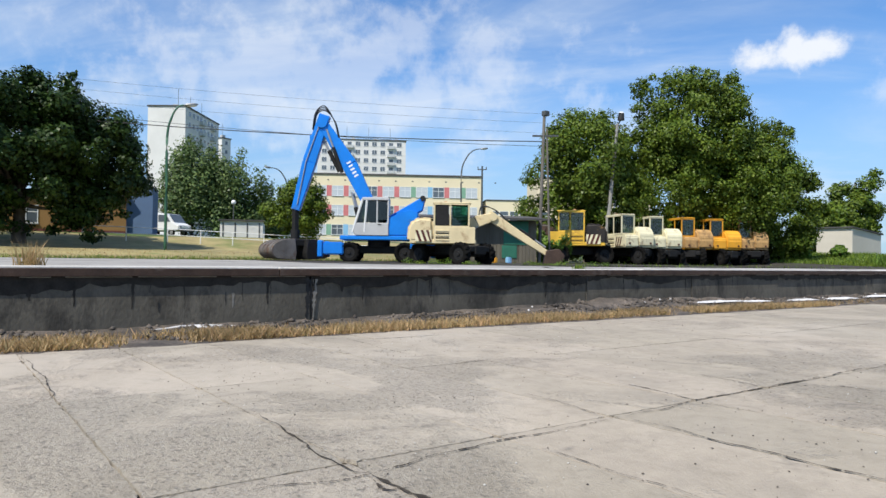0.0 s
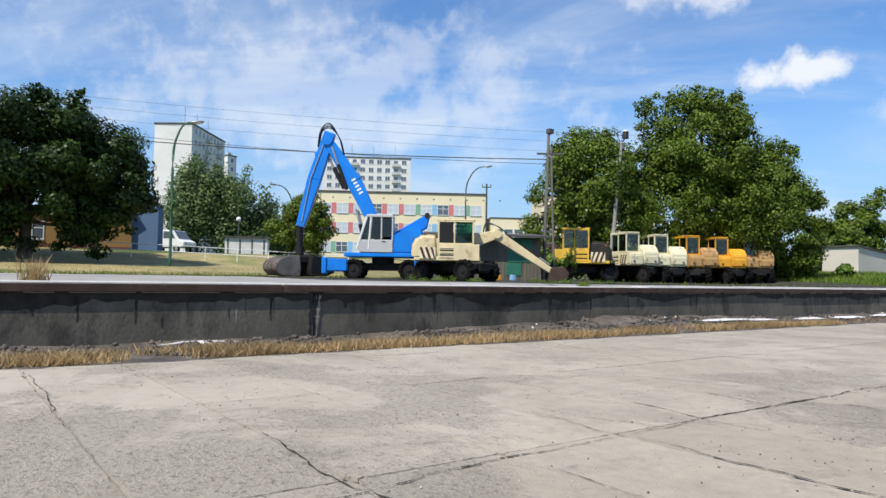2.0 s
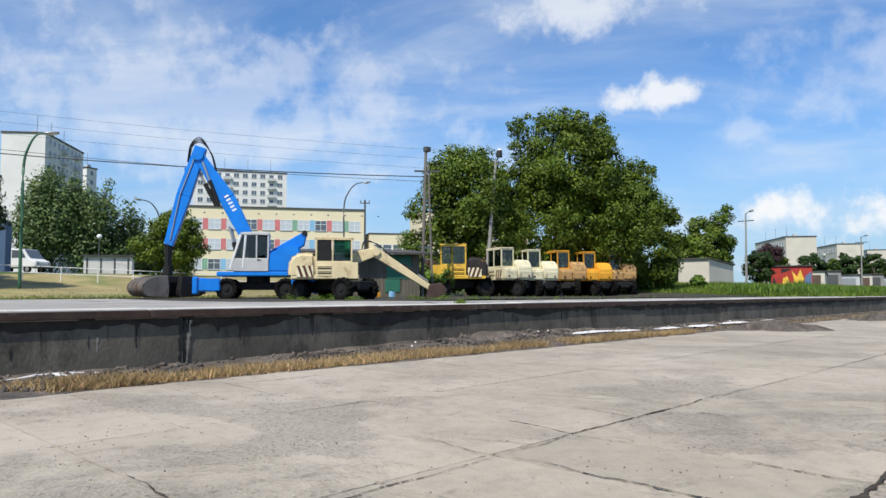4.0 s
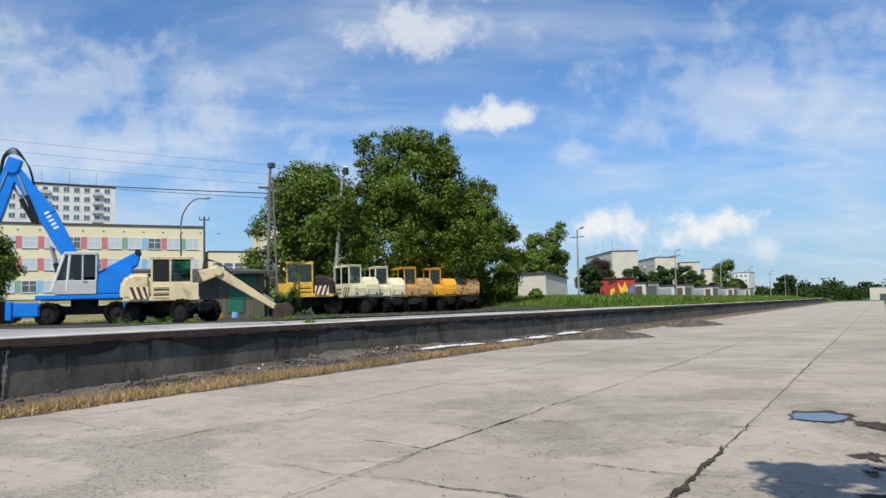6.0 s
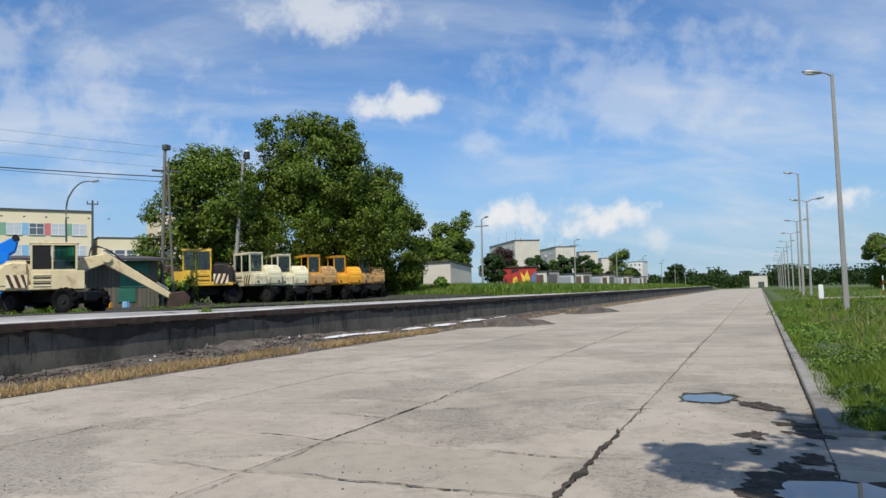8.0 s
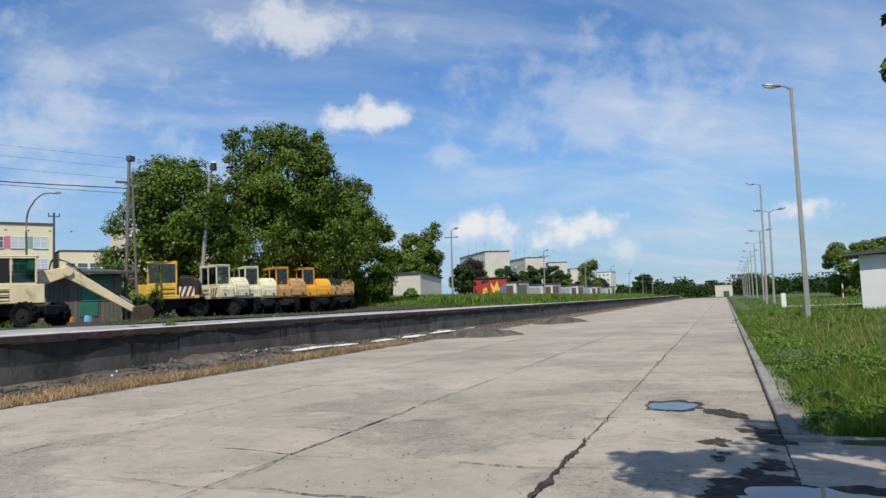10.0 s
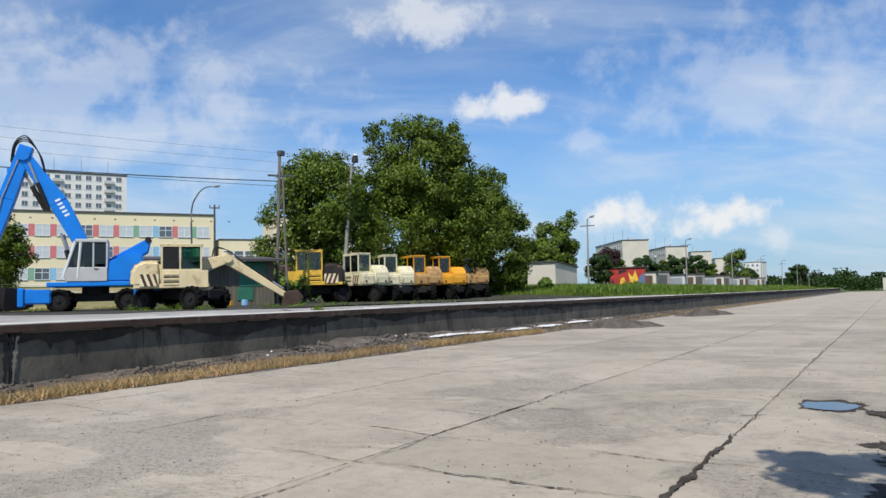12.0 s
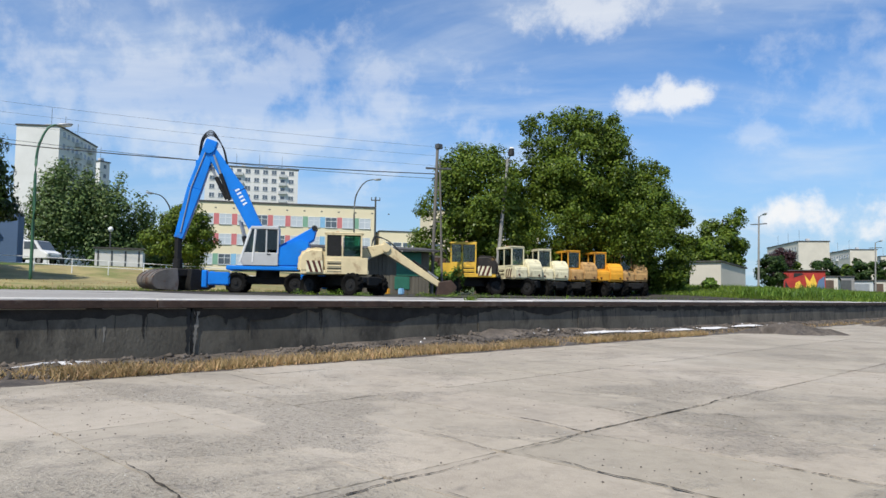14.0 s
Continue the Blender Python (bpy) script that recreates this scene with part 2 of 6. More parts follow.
M["blue"] = mat("blue_paint", (0.004, 0.195, 0.68), 0.38, vary=0.12, scale=1.0, fine=12, bump=0.05, dirt=(0.05, 0.13, 0.33), dirt_amount=0.05, dirt_scale=1.2)
M["cab_grey"] = mat("grey_paint", (0.48, 0.48, 0.47), 0.45, vary=0.1, scale=1.2, fine=12, bump=0.05)
M["cream"] = mat("cream_paint", (0.68, 0.56, 0.33), 0.55, vary=0.12, scale=1.2, fine=10, bump=0.1, dirt=(0.33, 0.20, 0.10), dirt_amount=0.2, dirt_scale=1.6)
M["pale"] = mat("pale_cream_paint", (0.72, 0.66, 0.44), 0.55, vary=0.1, scale=1.2, fine=10, bump=0.1, dirt=(0.26, 0.18, 0.10), dirt_amount=0.25, dirt_scale=2)
M["yellow"] = mat("yellow_paint", (0.74, 0.45, 0.05), 0.5, vary=0.18, scale=1.2, fine=10, bump=0.1, dirt=(0.16, 0.085, 0.035), dirt_amount=0.24, dirt_scale=1.6)
M["orange"] = mat("orange_paint", (0.76, 0.36, 0.03), 0.5, vary=0.15, scale=1.2, fine=10, bump=0.1, dirt=(0.18, 0.08, 0.035), dirt_amount=0.2, dirt_scale=1.6)
M["faded"] = mat("faded_orange_paint", (0.56, 0.33, 0.16), 0.65, vary=0.2, scale=1.2, fine=10, bump=0.1, dirt=(0.2, 0.11, 0.07), dirt_amount=0.3, dirt_scale=1.6)
M["dark_steel"] = mat("dark_greasy_steel", (0.009, 0.0085, 0.008), 0.75, vary=0.3, scale=2, fine=15, bump=0.2)
M["rubber"] = mat("tyre_rubber", (0.007, 0.0066, 0.006), 0.9, vary=0.3, scale=2, fine=15, bump=0.2, dirt=(0.02, 0.018, 0.015), dirt_amount=0.0, dirt_scale=2, spec=0.12)
M["bucket"] = mat("worn_bucket_steel", (0.20, 0.175, 0.15), 0.55, 0.3, vary=0.3, scale=1.5, fine=14, bump=0.2, dirt=(0.14, 0.075, 0.045), dirt_amount=0.4, dirt_scale=2)
M["row_glass"] = clear_mat("dusty_cab_glass", (0.55, 0.60, 0.56))
M["oily"] = mat("oil_black_paint", (0.022, 0.017, 0.013), 0.6, vary=0.4, scale=2, fine=14, bump=0.2, dirt=(0.30, 0.17, 0.03), dirt_amount=0.25, dirt_scale=1.3)
M["tan"] = mat("scorched_tan_paint", (0.52, 0.31, 0.12), 0.7, vary=0.3, scale=1.5, fine=12, bump=0.15, dirt=(0.07, 0.04, 0.025), dirt_amount=0.34, dirt_scale=1.1)
M["stripe"] = mat("dark_red_stripe", (0.085, 0.022, 0.016), 0.6, vary=0.3, scale=3)
M["glass"] = clear_mat("cab_glass", (0.22, 0.25, 0.25))
M["green_glass"] = clear_mat("green_cab_glass", (0.25, 0.5, 0.42))
M["pane"] = glass_mat("window_pane", (0.10, 0.12, 0.14))
M["blind"] = glass_mat("window_with_pale_blind", (0.55, 0.58, 0.60), 0.2)
M["seat"] = mat("seat_vinyl", (0.03, 0.03, 0.03), 0.7)
M["black"] = mat("black_paint", (0.02, 0.02, 0.02), 0.6)
M["white"] = mat("white_paint", (0.78, 0.78, 0.76), 0.5, vary=0.06, scale=1)
M["red"] = mat("red_panel", (0.60, 0.19, 0.19), 0.8, vary=0.08)
M["green"] = mat("green_panel", (0.22, 0.40, 0.28), 0.8, vary=0.08)
M["sky_blue"] = mat("blue_panel", (0.25, 0.48, 0.68), 0.8, vary=0.08)
M["render_cream"] = mat("cream_render", (0.80, 0.69, 0.47), 0.9, vary=0.06, scale=0.15, fine=2, bump=0.1)
M["render_white"] = mat("white_render", (0.72, 0.70, 0.66), 0.9, vary=0.08, scale=0.15, fine=2, bump=0.1)
M["render_grey"] = mat("grey_panel_render", (0.52, 0.53, 0.52), 0.9, vary=0.12, scale=0.2, fine=2, bump=0.1)
M["dark_render"] = mat("stained_grey_render", (0.27, 0.26, 0.25), 0.9, vary=0.2, scale=0.3, fine=3, bump=0.1)
M["render_beige"] = mat("beige_render", (0.60, 0.55, 0.46), 0.9, vary=0.1, scale=0.2, fine=2, bump=0.1)
M["roof_felt"] = mat("roof_felt", (0.085, 0.08, 0.078), 0.9, vary=0.25, scale=0.8, fine=10, bump=0.2)
M["worn_pole"] = mat("worn_dark_pole", (0.17, 0.155, 0.13), 0.9, vary=0.3, scale=2, fine=15, bump=0.3, stretch=(1, 1, 0.2))
M["concrete_pole"] = mat("pole_concrete", (0.29, 0.28, 0.255), 0.85, vary=0.18, scale=1.2, fine=15, bump=0.2, dirt=(0.18, 0.17, 0.15), dirt_amount=0.2, stretch=(1, 1, 0.3))
M["green_steel"] = mat("green_post_paint", (0.045, 0.13, 0.075), 0.5, vary=0.2)
M["grey_steel"] = mat("galvanised_steel", (0.38, 0.39, 0.40), 0.45, 0.5, vary=0.15)
M["dark_pole"] = mat("dark_pole_paint", (0.08, 0.085, 0.085), 0.6, vary=0.2)
M["bark"] = mat("bark", (0.12, 0.10, 0.08), 0.95, vary=0.35, scale=3, fine=14, bump=0.8, stretch=(1, 1, 0.3))
M["leaf"] = leaf_mat("broad_leaves", (0.096, 0.146, 0.014), 0.12)
M["leaf_dark"] = leaf_mat("dark_leaves", (0.028, 0.058, 0.008), 0.07)
M["leaf_soft"] = leaf_mat("willow_leaves", (0.11, 0.165, 0.05))
M["leaf_light"] = leaf_mat("light_leaves", (0.125, 0.215, 0.03))
M["leaf_red"] = leaf_mat("purple_leaves", (0.05, 0.022, 0.022))
M["timber"] = mat("weathered_boards", (0.13, 0.115, 0.085), 0.9, vary=0.3, scale=2, fine=16, bump=0.4, stretch=(1, 1, 0.15))
M["green_sheet"] = mat("green_sheet", (0.03, 0.16, 0.10), 0.6, vary=0.2, scale=1)
M["navy"] = mat("blue_render", (0.10, 0.16, 0.27), 0.85, vary=0.1, scale=0.4)
M["ochre"] = mat("ochre_render", (0.30, 0.17, 0.06), 0.85, vary=0.2, scale=0.4)
M["brown_door"] = mat("brown_door_paint", (0.11, 0.075, 0.055), 0.8, vary=0.25)
M["maroon"] = mat("maroon_plinth", (0.16, 0.05, 0.04), 0.85, vary=0.2)
M["paint_red"] = mat("mural_red", (0.38, 0.035, 0.025), 0.7, vary=0.25)
M["paint_yellow"] = mat("mural_yellow", (0.80, 0.50, 0.06), 0.7, vary=0.2)


# ---- building blocks ----
def part(name, bm, material, parent=None, label="", smooth=False):
    me = bpy.data.meshes.new(name)
    if smooth:
        for f in bm.faces:
            f.smooth = True
    bm.to_mesh(me)
    bm.free()
    me.materials.append(material)
    ob = new(name, me)
    if parent is not None:
        ob.parent = parent
    if label:
        tagged(ob, label)
    return ob



def base(name, m, label, category, group="", kind=""):
    e = new(name)
    e.empty_display_size = 0.3
    e.matrix_world = m
    return tagged(e, label, category, group, kind)


def bevel(bm, verts, w, seg=1):
    if w > 0:
        edges = {e for v in verts for e in v.link_edges}
        bmesh.ops.bevel(bm, geom=list(edges), offset=w, segments=seg, affect="EDGES", clamp_overlap=True)


def box(bm, x0, x1, y0, y1, z0, z1, w=0.0, seg=1, m=None):
    mm = Matrix.Translation(((x0 + x1) / 2, (y0 + y1) / 2, (z0 + z1) / 2)) @ Matrix.Diagonal((x1 - x0, y1 - y0, z1 - z0, 1))
    vs = bmesh.ops.create_cube(bm, size=1, matrix=(m @ mm) if m else mm)["verts"]
    bevel(bm, vs, w, seg)
    return bm


def Box(*a, **k):
    return box(bmesh.new(), *a, **k)


def tube(bm, p0, p1, r0, r1=None, n=10):
    p0, p1 = Vector(p0), Vector(p1)
    d = p1 - p0
    m = Matrix.Translation((p0 + p1) / 2) @ d.to_track_quat("Z", "Y").to_matrix().to_4x4()
    bmesh.ops.create_cone(bm, cap_ends=True, segments=n, radius1=r0, radius2=r0 if r1 is None else r1, depth=d.length, matrix=m)
    return bm


def Tube(*a, **k):
    return tube(bmesh.new(), *a, **k)


def prism(bm, pts, y0, y1, w=0.0, seg=1):
    """A plate with the outline pts in x and z, from y0 to y1."""
    a = [bm.verts.new((x, y0, z)) for x, z in pts]
    b = [bm.verts.new((x, y1, z)) for x, z in pts]
    n = len(pts)
    fs = [bm.faces.new(a), bm.faces.new(b[::-1])] + [bm.faces.new((a[i], b[i], b[(i + 1) % n], a[(i + 1) % n])) for i in range(n)]
    bmesh.ops.recalc_face_normals(bm, faces=fs)
    bevel(bm, a + b, w, seg)
    return bm


def Prism(*a, **k):
    return prism(bmesh.new(), *a, **k)


def bent(bm, pts, r, n=6, r1=None):
    """A round tube along pts."""
    rings = []
    pts = [Vector(p) for p in pts]
    for i, p in enumerate(pts):
        d = (pts[min(i + 1, len(pts) - 1)] - pts[max(i - 1, 0)]).normalized()
        q = d.to_track_quat("Z", "Y")
        k = r if r1 is None else r + (r1 - r) * i / (len(pts) - 1)
        rings.append([bm.verts.new(p + q @ Vector((k * math.cos(2 * math.pi * j / n), k * math.sin(2 * math.pi * j / n), 0))) for j in range(n)])
    for a, b in zip(rings, rings[1:]):
        for j in range(n):
            bm.faces.new((a[j], a[(j + 1) % n], b[(j + 1) % n], b[j]))
    bm.faces.new(rings[0][::-1])
    bm.faces.new(rings[-1])
    return bm


def arc_points(points, steps=6):
    """A smooth run through the given points."""
    P = [Vector(p) for p in points]
    out = []
    for i in range(len(P) - 1):
        a, b, c, d = P[max(i - 1, 0)], P[i], P[i + 1], P[min(i + 2, len(P) - 1)]
        for s in range(steps):
            t = s / steps
            out.append(0.5 * ((2 * b) + (c - a) * t + (2 * a - 5 * b + 4 * c - d) * t * t + (3 * b - a - 3 * c + d) * t ** 3))
    return out + [P[-1]]


def sheet_mesh(name, V, F, material):
    me = bpy.data.meshes.new(name)
    V, F = np.asarray(V, np.float32), np.asarray(F, np.int32)
    k = F.shape[1]
    me.vertices.add(len(V))
    me.vertices.foreach_set("co", V.ravel())
    me.loops.add(F.size)
    me.loops.foreach_set("vertex_index", F.ravel())
    me.polygons.add(len(F))
    me.polygons.foreach_set("loop_start", np.arange(0, F.size, k, dtype=np.int32))
    me.update(calc_edges=True)
    me.materials.append(material)
    return me


# ---- the lie of the land ----
EDGE, TOP = -14.08, 1.226      # face and top of the loading platform


def smooth01(a, b, v):
    t = min(1.0, max(0.0, (v - a) / (b - a)))
    return t * t * (3 - 2 * t)


def rise(x, y):
    """Height of the ground on the platform's side."""
    u = EDGE - x
    left = 0.08 * smooth01(10, 20, u) + 0.72 * smooth01(20, 38, u) + 1.35 * smooth01(33, 48, u) + 0.9 * smooth01(48, 90, u)
    right = 1.1 * smooth01(3, 14, u)
    k = smooth01(46, 64, y)
    return TOP - 0.02 + left * (1 - k) + right * k


def ground_z(x, y):
    if x < EDGE - 0.3:
        return rise(x, y) if y < 262 else max(0.0, rise(x, y) - (y - 262) * 0.05)
    if x > 0.9 and y > 7.9:
        return 0.03 + 0.10 * smooth01(0.9, 3, x)
    return -0.06


GX = [-3000, -1200, -500, -250, -180, -140] + list(range(-110, -60, 5)) + [x * 0.5 - 60 for x in range(0, 90)] + [EDGE - 0.9, EDGE - 0.32, EDGE - 0.28, -13, -9, -4, 0.6, 0.88, 0.92, 1.5, 2.2, 3, 5, 8, 12, 20, 35, 60, 120, 300, 900, 3000]
GY = [-3000, -900, -300, -120, -60, -40] + [y * 1.0 for y in range(-30, 90, 2)] + [7.85, 7.95] + list(range(90, 280, 6)) + [300, 340, 400, 500, 700, 1100, 1800, 3500]
GX, GY = sorted(set(GX)), sorted(set(GY))
gv = [(x, y, ground_z(x, y) + (0.02 * (noise.noise(Vector((x * 0.35, y * 0.35, 0)))) if x < EDGE - 3 else 0)) for y in GY for x in GX]
nx = len(GX)
gf = [(j * nx + i, j * nx + i + 1, (j + 1) * nx + i + 1, (j + 1) * nx + i) for j in range(len(GY) - 1) for i in range(nx - 1)]
ground = tagged(new("ground", sheet_mesh("ground", gv, gf, M["grass_ground"])), "green grass ground with bare and dry patches", "ground", kind="structure")


def draped(name, xs, ys, material, lift, label, wobble=0.0, category="ground"):
    """A sheet of ground cover that follows the land."""
    V = []
    for y in ys:
        for i, x in enumerate(xs):
            last = i == len(xs) - 1
            tucked = last and abs(x - (EDGE - 0.55)) < 0.01
            side = 0 if tucked else wobble * noise.noise(Vector((x * 0.2, y * 0.2, 5))) * (1 if i == 0 or last else 0)
            V.append((x + side, y, ground_z(x + side, y) + (-0.02 if tucked else lift)))
    n = len(xs)
    F = [(j * n + i, j * n + i + 1, (j + 1) * n + i + 1, (j + 1) * n + i) for j in range(len(ys) - 1) for i in range(n - 1)]
    return tagged(new(name, sheet_mesh(name, V, F, material)), label, category, kind="structure")


def span(a, b, step):
    n = max(1, round((b - a) / step))
    return [a + (b - a) * i / n for i in range(n + 1)]


draped("apron", span(-31.5, EDGE - 0.55, 1.0), span(-60, 16.5, 1.5), M["apron"], 0.075, "worn grey asphalt apron on top of the loading platform", 1.6)
draped("yard", span(-36, -19.0, 1.0), span(12.0, 54, 1.5), M["yard"], 0.085, "dark oily yard soil with weeds under parked machines", 2.5)
draped("apron", span(-17.0, EDGE - 0.55, 0.6), span(15.0, 56, 1.5), M["apron"], 0.065, "worn grey asphalt strip behind the platform edge", 0.0)
draped("dry_grass_strip", span(-57, -35.5, 1.0), span(-30, 44, 1.5), M["dry_ground"], 0.075, "sun-dried yellow grass slope", 2.0)


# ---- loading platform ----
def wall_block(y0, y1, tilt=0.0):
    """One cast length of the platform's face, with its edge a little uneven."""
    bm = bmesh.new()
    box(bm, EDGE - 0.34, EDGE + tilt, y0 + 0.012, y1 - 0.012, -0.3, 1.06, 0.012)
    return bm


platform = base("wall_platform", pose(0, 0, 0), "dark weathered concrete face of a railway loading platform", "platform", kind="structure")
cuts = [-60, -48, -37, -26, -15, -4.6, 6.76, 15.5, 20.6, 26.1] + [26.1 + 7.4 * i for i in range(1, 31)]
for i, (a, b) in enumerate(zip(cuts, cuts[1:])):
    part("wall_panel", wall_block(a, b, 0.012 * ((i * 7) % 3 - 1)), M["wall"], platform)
for i, a in enumerate(span(-60, 246, 6.0)[:-1]):
    part("coping_slab", Box(EDGE - 0.62, EDGE + 0.06, a + 0.008, a + 5.99, 1.135, TOP + 0.008 * ((i * 5) % 3), 0.015), M["coping"], platform, "pale worn concrete coping slab")
    part("edge_angle", Box(EDGE - 0.06, EDGE + 0.10, a + 0.005, a + 5.995, 1.055, 1.205, 0.01), M["rust"], platform, "rust-brown steel edge angle")


def wall_ribbon(y, z0, z1, width, seed, material, label, name="wall_crack"):
    """A ragged upright crack or drip on the platform's face."""
    r = random.Random(seed)
    bm = bmesh.new()
    last = None
    yy = y
    n = max(5, int((z1 - z0) / 0.05))
    for i in range(n + 1):
        z = z1 + (z0 - z1) * i / n
        yy += (r.random() - 0.5) * 0.02
        w = width * (0.35 + r.random()) * (1 - 0.7 * (i / n) ** 2)
        a, b = bm.verts.new((EDGE + 0.0185, yy - w / 2, z)), bm.verts.new((EDGE + 0.0185, yy + w / 2, z))
        if last:
            bm.faces.new((last[0], last[1], b, a))
        last = (a, b)
    return part(name, bm, material, platform, label)


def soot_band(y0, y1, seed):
    """A black band with a ragged lower edge on one length of the face."""
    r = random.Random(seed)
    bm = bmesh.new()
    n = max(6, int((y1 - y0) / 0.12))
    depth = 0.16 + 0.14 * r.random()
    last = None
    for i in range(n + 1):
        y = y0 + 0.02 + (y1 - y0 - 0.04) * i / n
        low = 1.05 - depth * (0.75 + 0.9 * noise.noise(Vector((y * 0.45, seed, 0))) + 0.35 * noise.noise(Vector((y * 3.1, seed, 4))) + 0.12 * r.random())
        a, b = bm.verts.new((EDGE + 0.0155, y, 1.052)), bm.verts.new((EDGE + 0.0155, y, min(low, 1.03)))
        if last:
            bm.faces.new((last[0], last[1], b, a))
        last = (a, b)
    part("soot_band", bm, M["stain"], platform, "black ragged band below the steel edge")


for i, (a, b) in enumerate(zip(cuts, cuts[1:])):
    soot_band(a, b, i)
rm = random.Random(5)
y = -10.0
while y < 60:
    run = 0.25 + 1.4 * rm.random()
    part("mortar_lip", Box(EDGE, EDGE + 0.035 + 0.02 * rm.random(), y, y + run, 1.035, 1.0545, 0.006), M["kerb"], platform, "pale chipped mortar lip")
    y += run + 0.1 + 0.9 * rm.random()
wall_ribbon(6.76, 0.1, 1.05, 0.075, 3, M["black"], "open dark crack in the wall")
wall_ribbon(6.87, 0.12, 0.98, 0.10, 8, M["kerb"], "broken pale concrete beside the crack", "broken_edge")
wall_ribbon(6.70, 0.08, 1.05, 0.13, 9, M["black"], "open dark crack in the wall")
wall_ribbon(5.05, 0.42, 0.72, 0.05, 14, M["kerb"], "pale chipped scar in the wall", "broken_edge")
wall_ribbon(4.9, 0.45, 0.75, 0.03, 4, M["black"], "open dark crack in the wall")
wall_ribbon(3.6, 0.35, 0.55, 0.035, 5, M["black"], "open dark crack in the wall")
wall_ribbon(15.5, 0.4, 1.05, 0.03, 6, M["black"], "open dark crack in the wall")
rw = random.Random(12)
for i in range(70):
    y = -8 + 60 * rw.random() ** 1.3
    wall_ribbon(y, 1.05 - 0.2 - 0.5 * rw.random(), 1.05, 0.02 + 0.09 * rw.random() ** 2, 100 + i, M["stain"], "", "drip_stain")

# ---- concrete road ----
JX = [-12.0, -10.9, -7.75, -4.38, -1.52, 0.40]
JX2 = [0.40, 3.3, 6.2]
ROW0, PITCH = 6.47, 1.345
road = base("road", pose(0, 0, 0), "pale cracked concrete slab road with soil-filled joints", "road", kind="structure")
part("road_bed", Box(-12.02, 0.42, -60, 250, -0.35, -0.035), M["joint"], road, "dark soil in the joints")
part("road_bed", Box(0.421, 9, -60, 8.0, -0.35, -0.035), M["joint"], road)


def slab_mesh(w, h, seed):
    """A slab with a slightly crumbled outline; its corner is at the origin."""
    rnd = random.Random(seed)
    bm = bmesh.new()
    ring = []
    n = 24
    for i in range(n):
        ring.append((w * i / n, 0.0, 0, 1))
    for i in range(n):
        ring.append((w, h * i / n, -1, 0))
    for i in range(n):
        ring.append((w * (1 - i / n), h, 0, -1))
    for i in range(n):
        ring.append((0.0, h * (1 - i / n), 1, 0))
    top, low = [], []
    for k, (x, y, dx, dy) in enumerate(ring):
        g = 0.001 + 0.022 * rnd.random() ** 4 + (0.03 * rnd.random() if k % n == 0 else 0)
        sx, sy = (dx, dy) if k % n else ((1 if x < w / 2 else -1), (1 if y < h / 2 else -1))
        top.append(bm.verts.new((x + sx * (g + 0.004), y + sy * (g + 0.004), 0.0)))
        low.append(bm.verts.new((x + sx * g, y + sy * g, -0.03)))
    bm.faces.new(top)
    m = len(top)
    for i in range(m):
        bm.faces.new((low[i], low[(i + 1) % m], top[(i + 1) % m], top[i]))
    me = bpy.data.meshes.new("slab")
    bm.to_mesh(me)
    bm.free()
    me.materials.append(M["slab"])
    return me


slab_kinds = {}


def lay_slab(x0, x1, y0, y1, k):
    key = (round(x1 - x0, 3), round(y1 - y0, 3), k % 4)
    if key not in slab_kinds:
        slab_kinds[key] = slab_mesh(key[0], key[1], hash(key) % 999)
    ob = new("slab", slab_kinds[key])
    ob.parent = road
    r = random.Random(k)
    ob.matrix_basis = pose(x0, y0, 0.006 * r.random(), 0.12 * (r.random() - 0.5), 0.12 * (r.random() - 0.5), 0)


def far_slabs(rows):
    bm = bmesh.new()
    for j in rows:
        for x0, x1 in zip(JX, JX[1:]):
            box(bm, x0 + 0.012, x1 - 0.012, ROW0 + PITCH * j + 0.012, ROW0 + PITCH * (j + 1) - 0.012, -0.03, 0.002 + 0.003 * ((j * 3 + int(x0)) % 3))
    tagged(part("far_slabs", bm, M["slab"], road), kind="stuff")


# kerb along the verge
for i in range(78):
    y0 = 8.12 + i * 3.0
    k = tagged(part("kerb_stone", Box(0.41, 0.56, y0 + 0.006, y0 + 2.994, -0.2, 0.085 + 0.008 * (i % 3), 0.015), M["kerb"], None), "grey concrete kerb stone beside the grass verge", "kerb", "kerb stones", "structure")
for i in range(5):
    y0 = 8.12 + i * 1.5
    tagged(part("kerb_slab", Box(0.565, 0.80, y0 + 0.01, y0 + 1.49, -0.2, 0.04, 0.01), M["kerb"], None), "narrow concrete strip behind the kerb", "kerb", "kerb strip", "structure")
tagged(part("kerb_stone", Box(0.41, 1.75, 8.0, 8.115, -0.2, 0.05, 0.01), M["kerb"], None), "sunken concrete kerb stone across the verge's end", "kerb", "kerb stones", "structure")


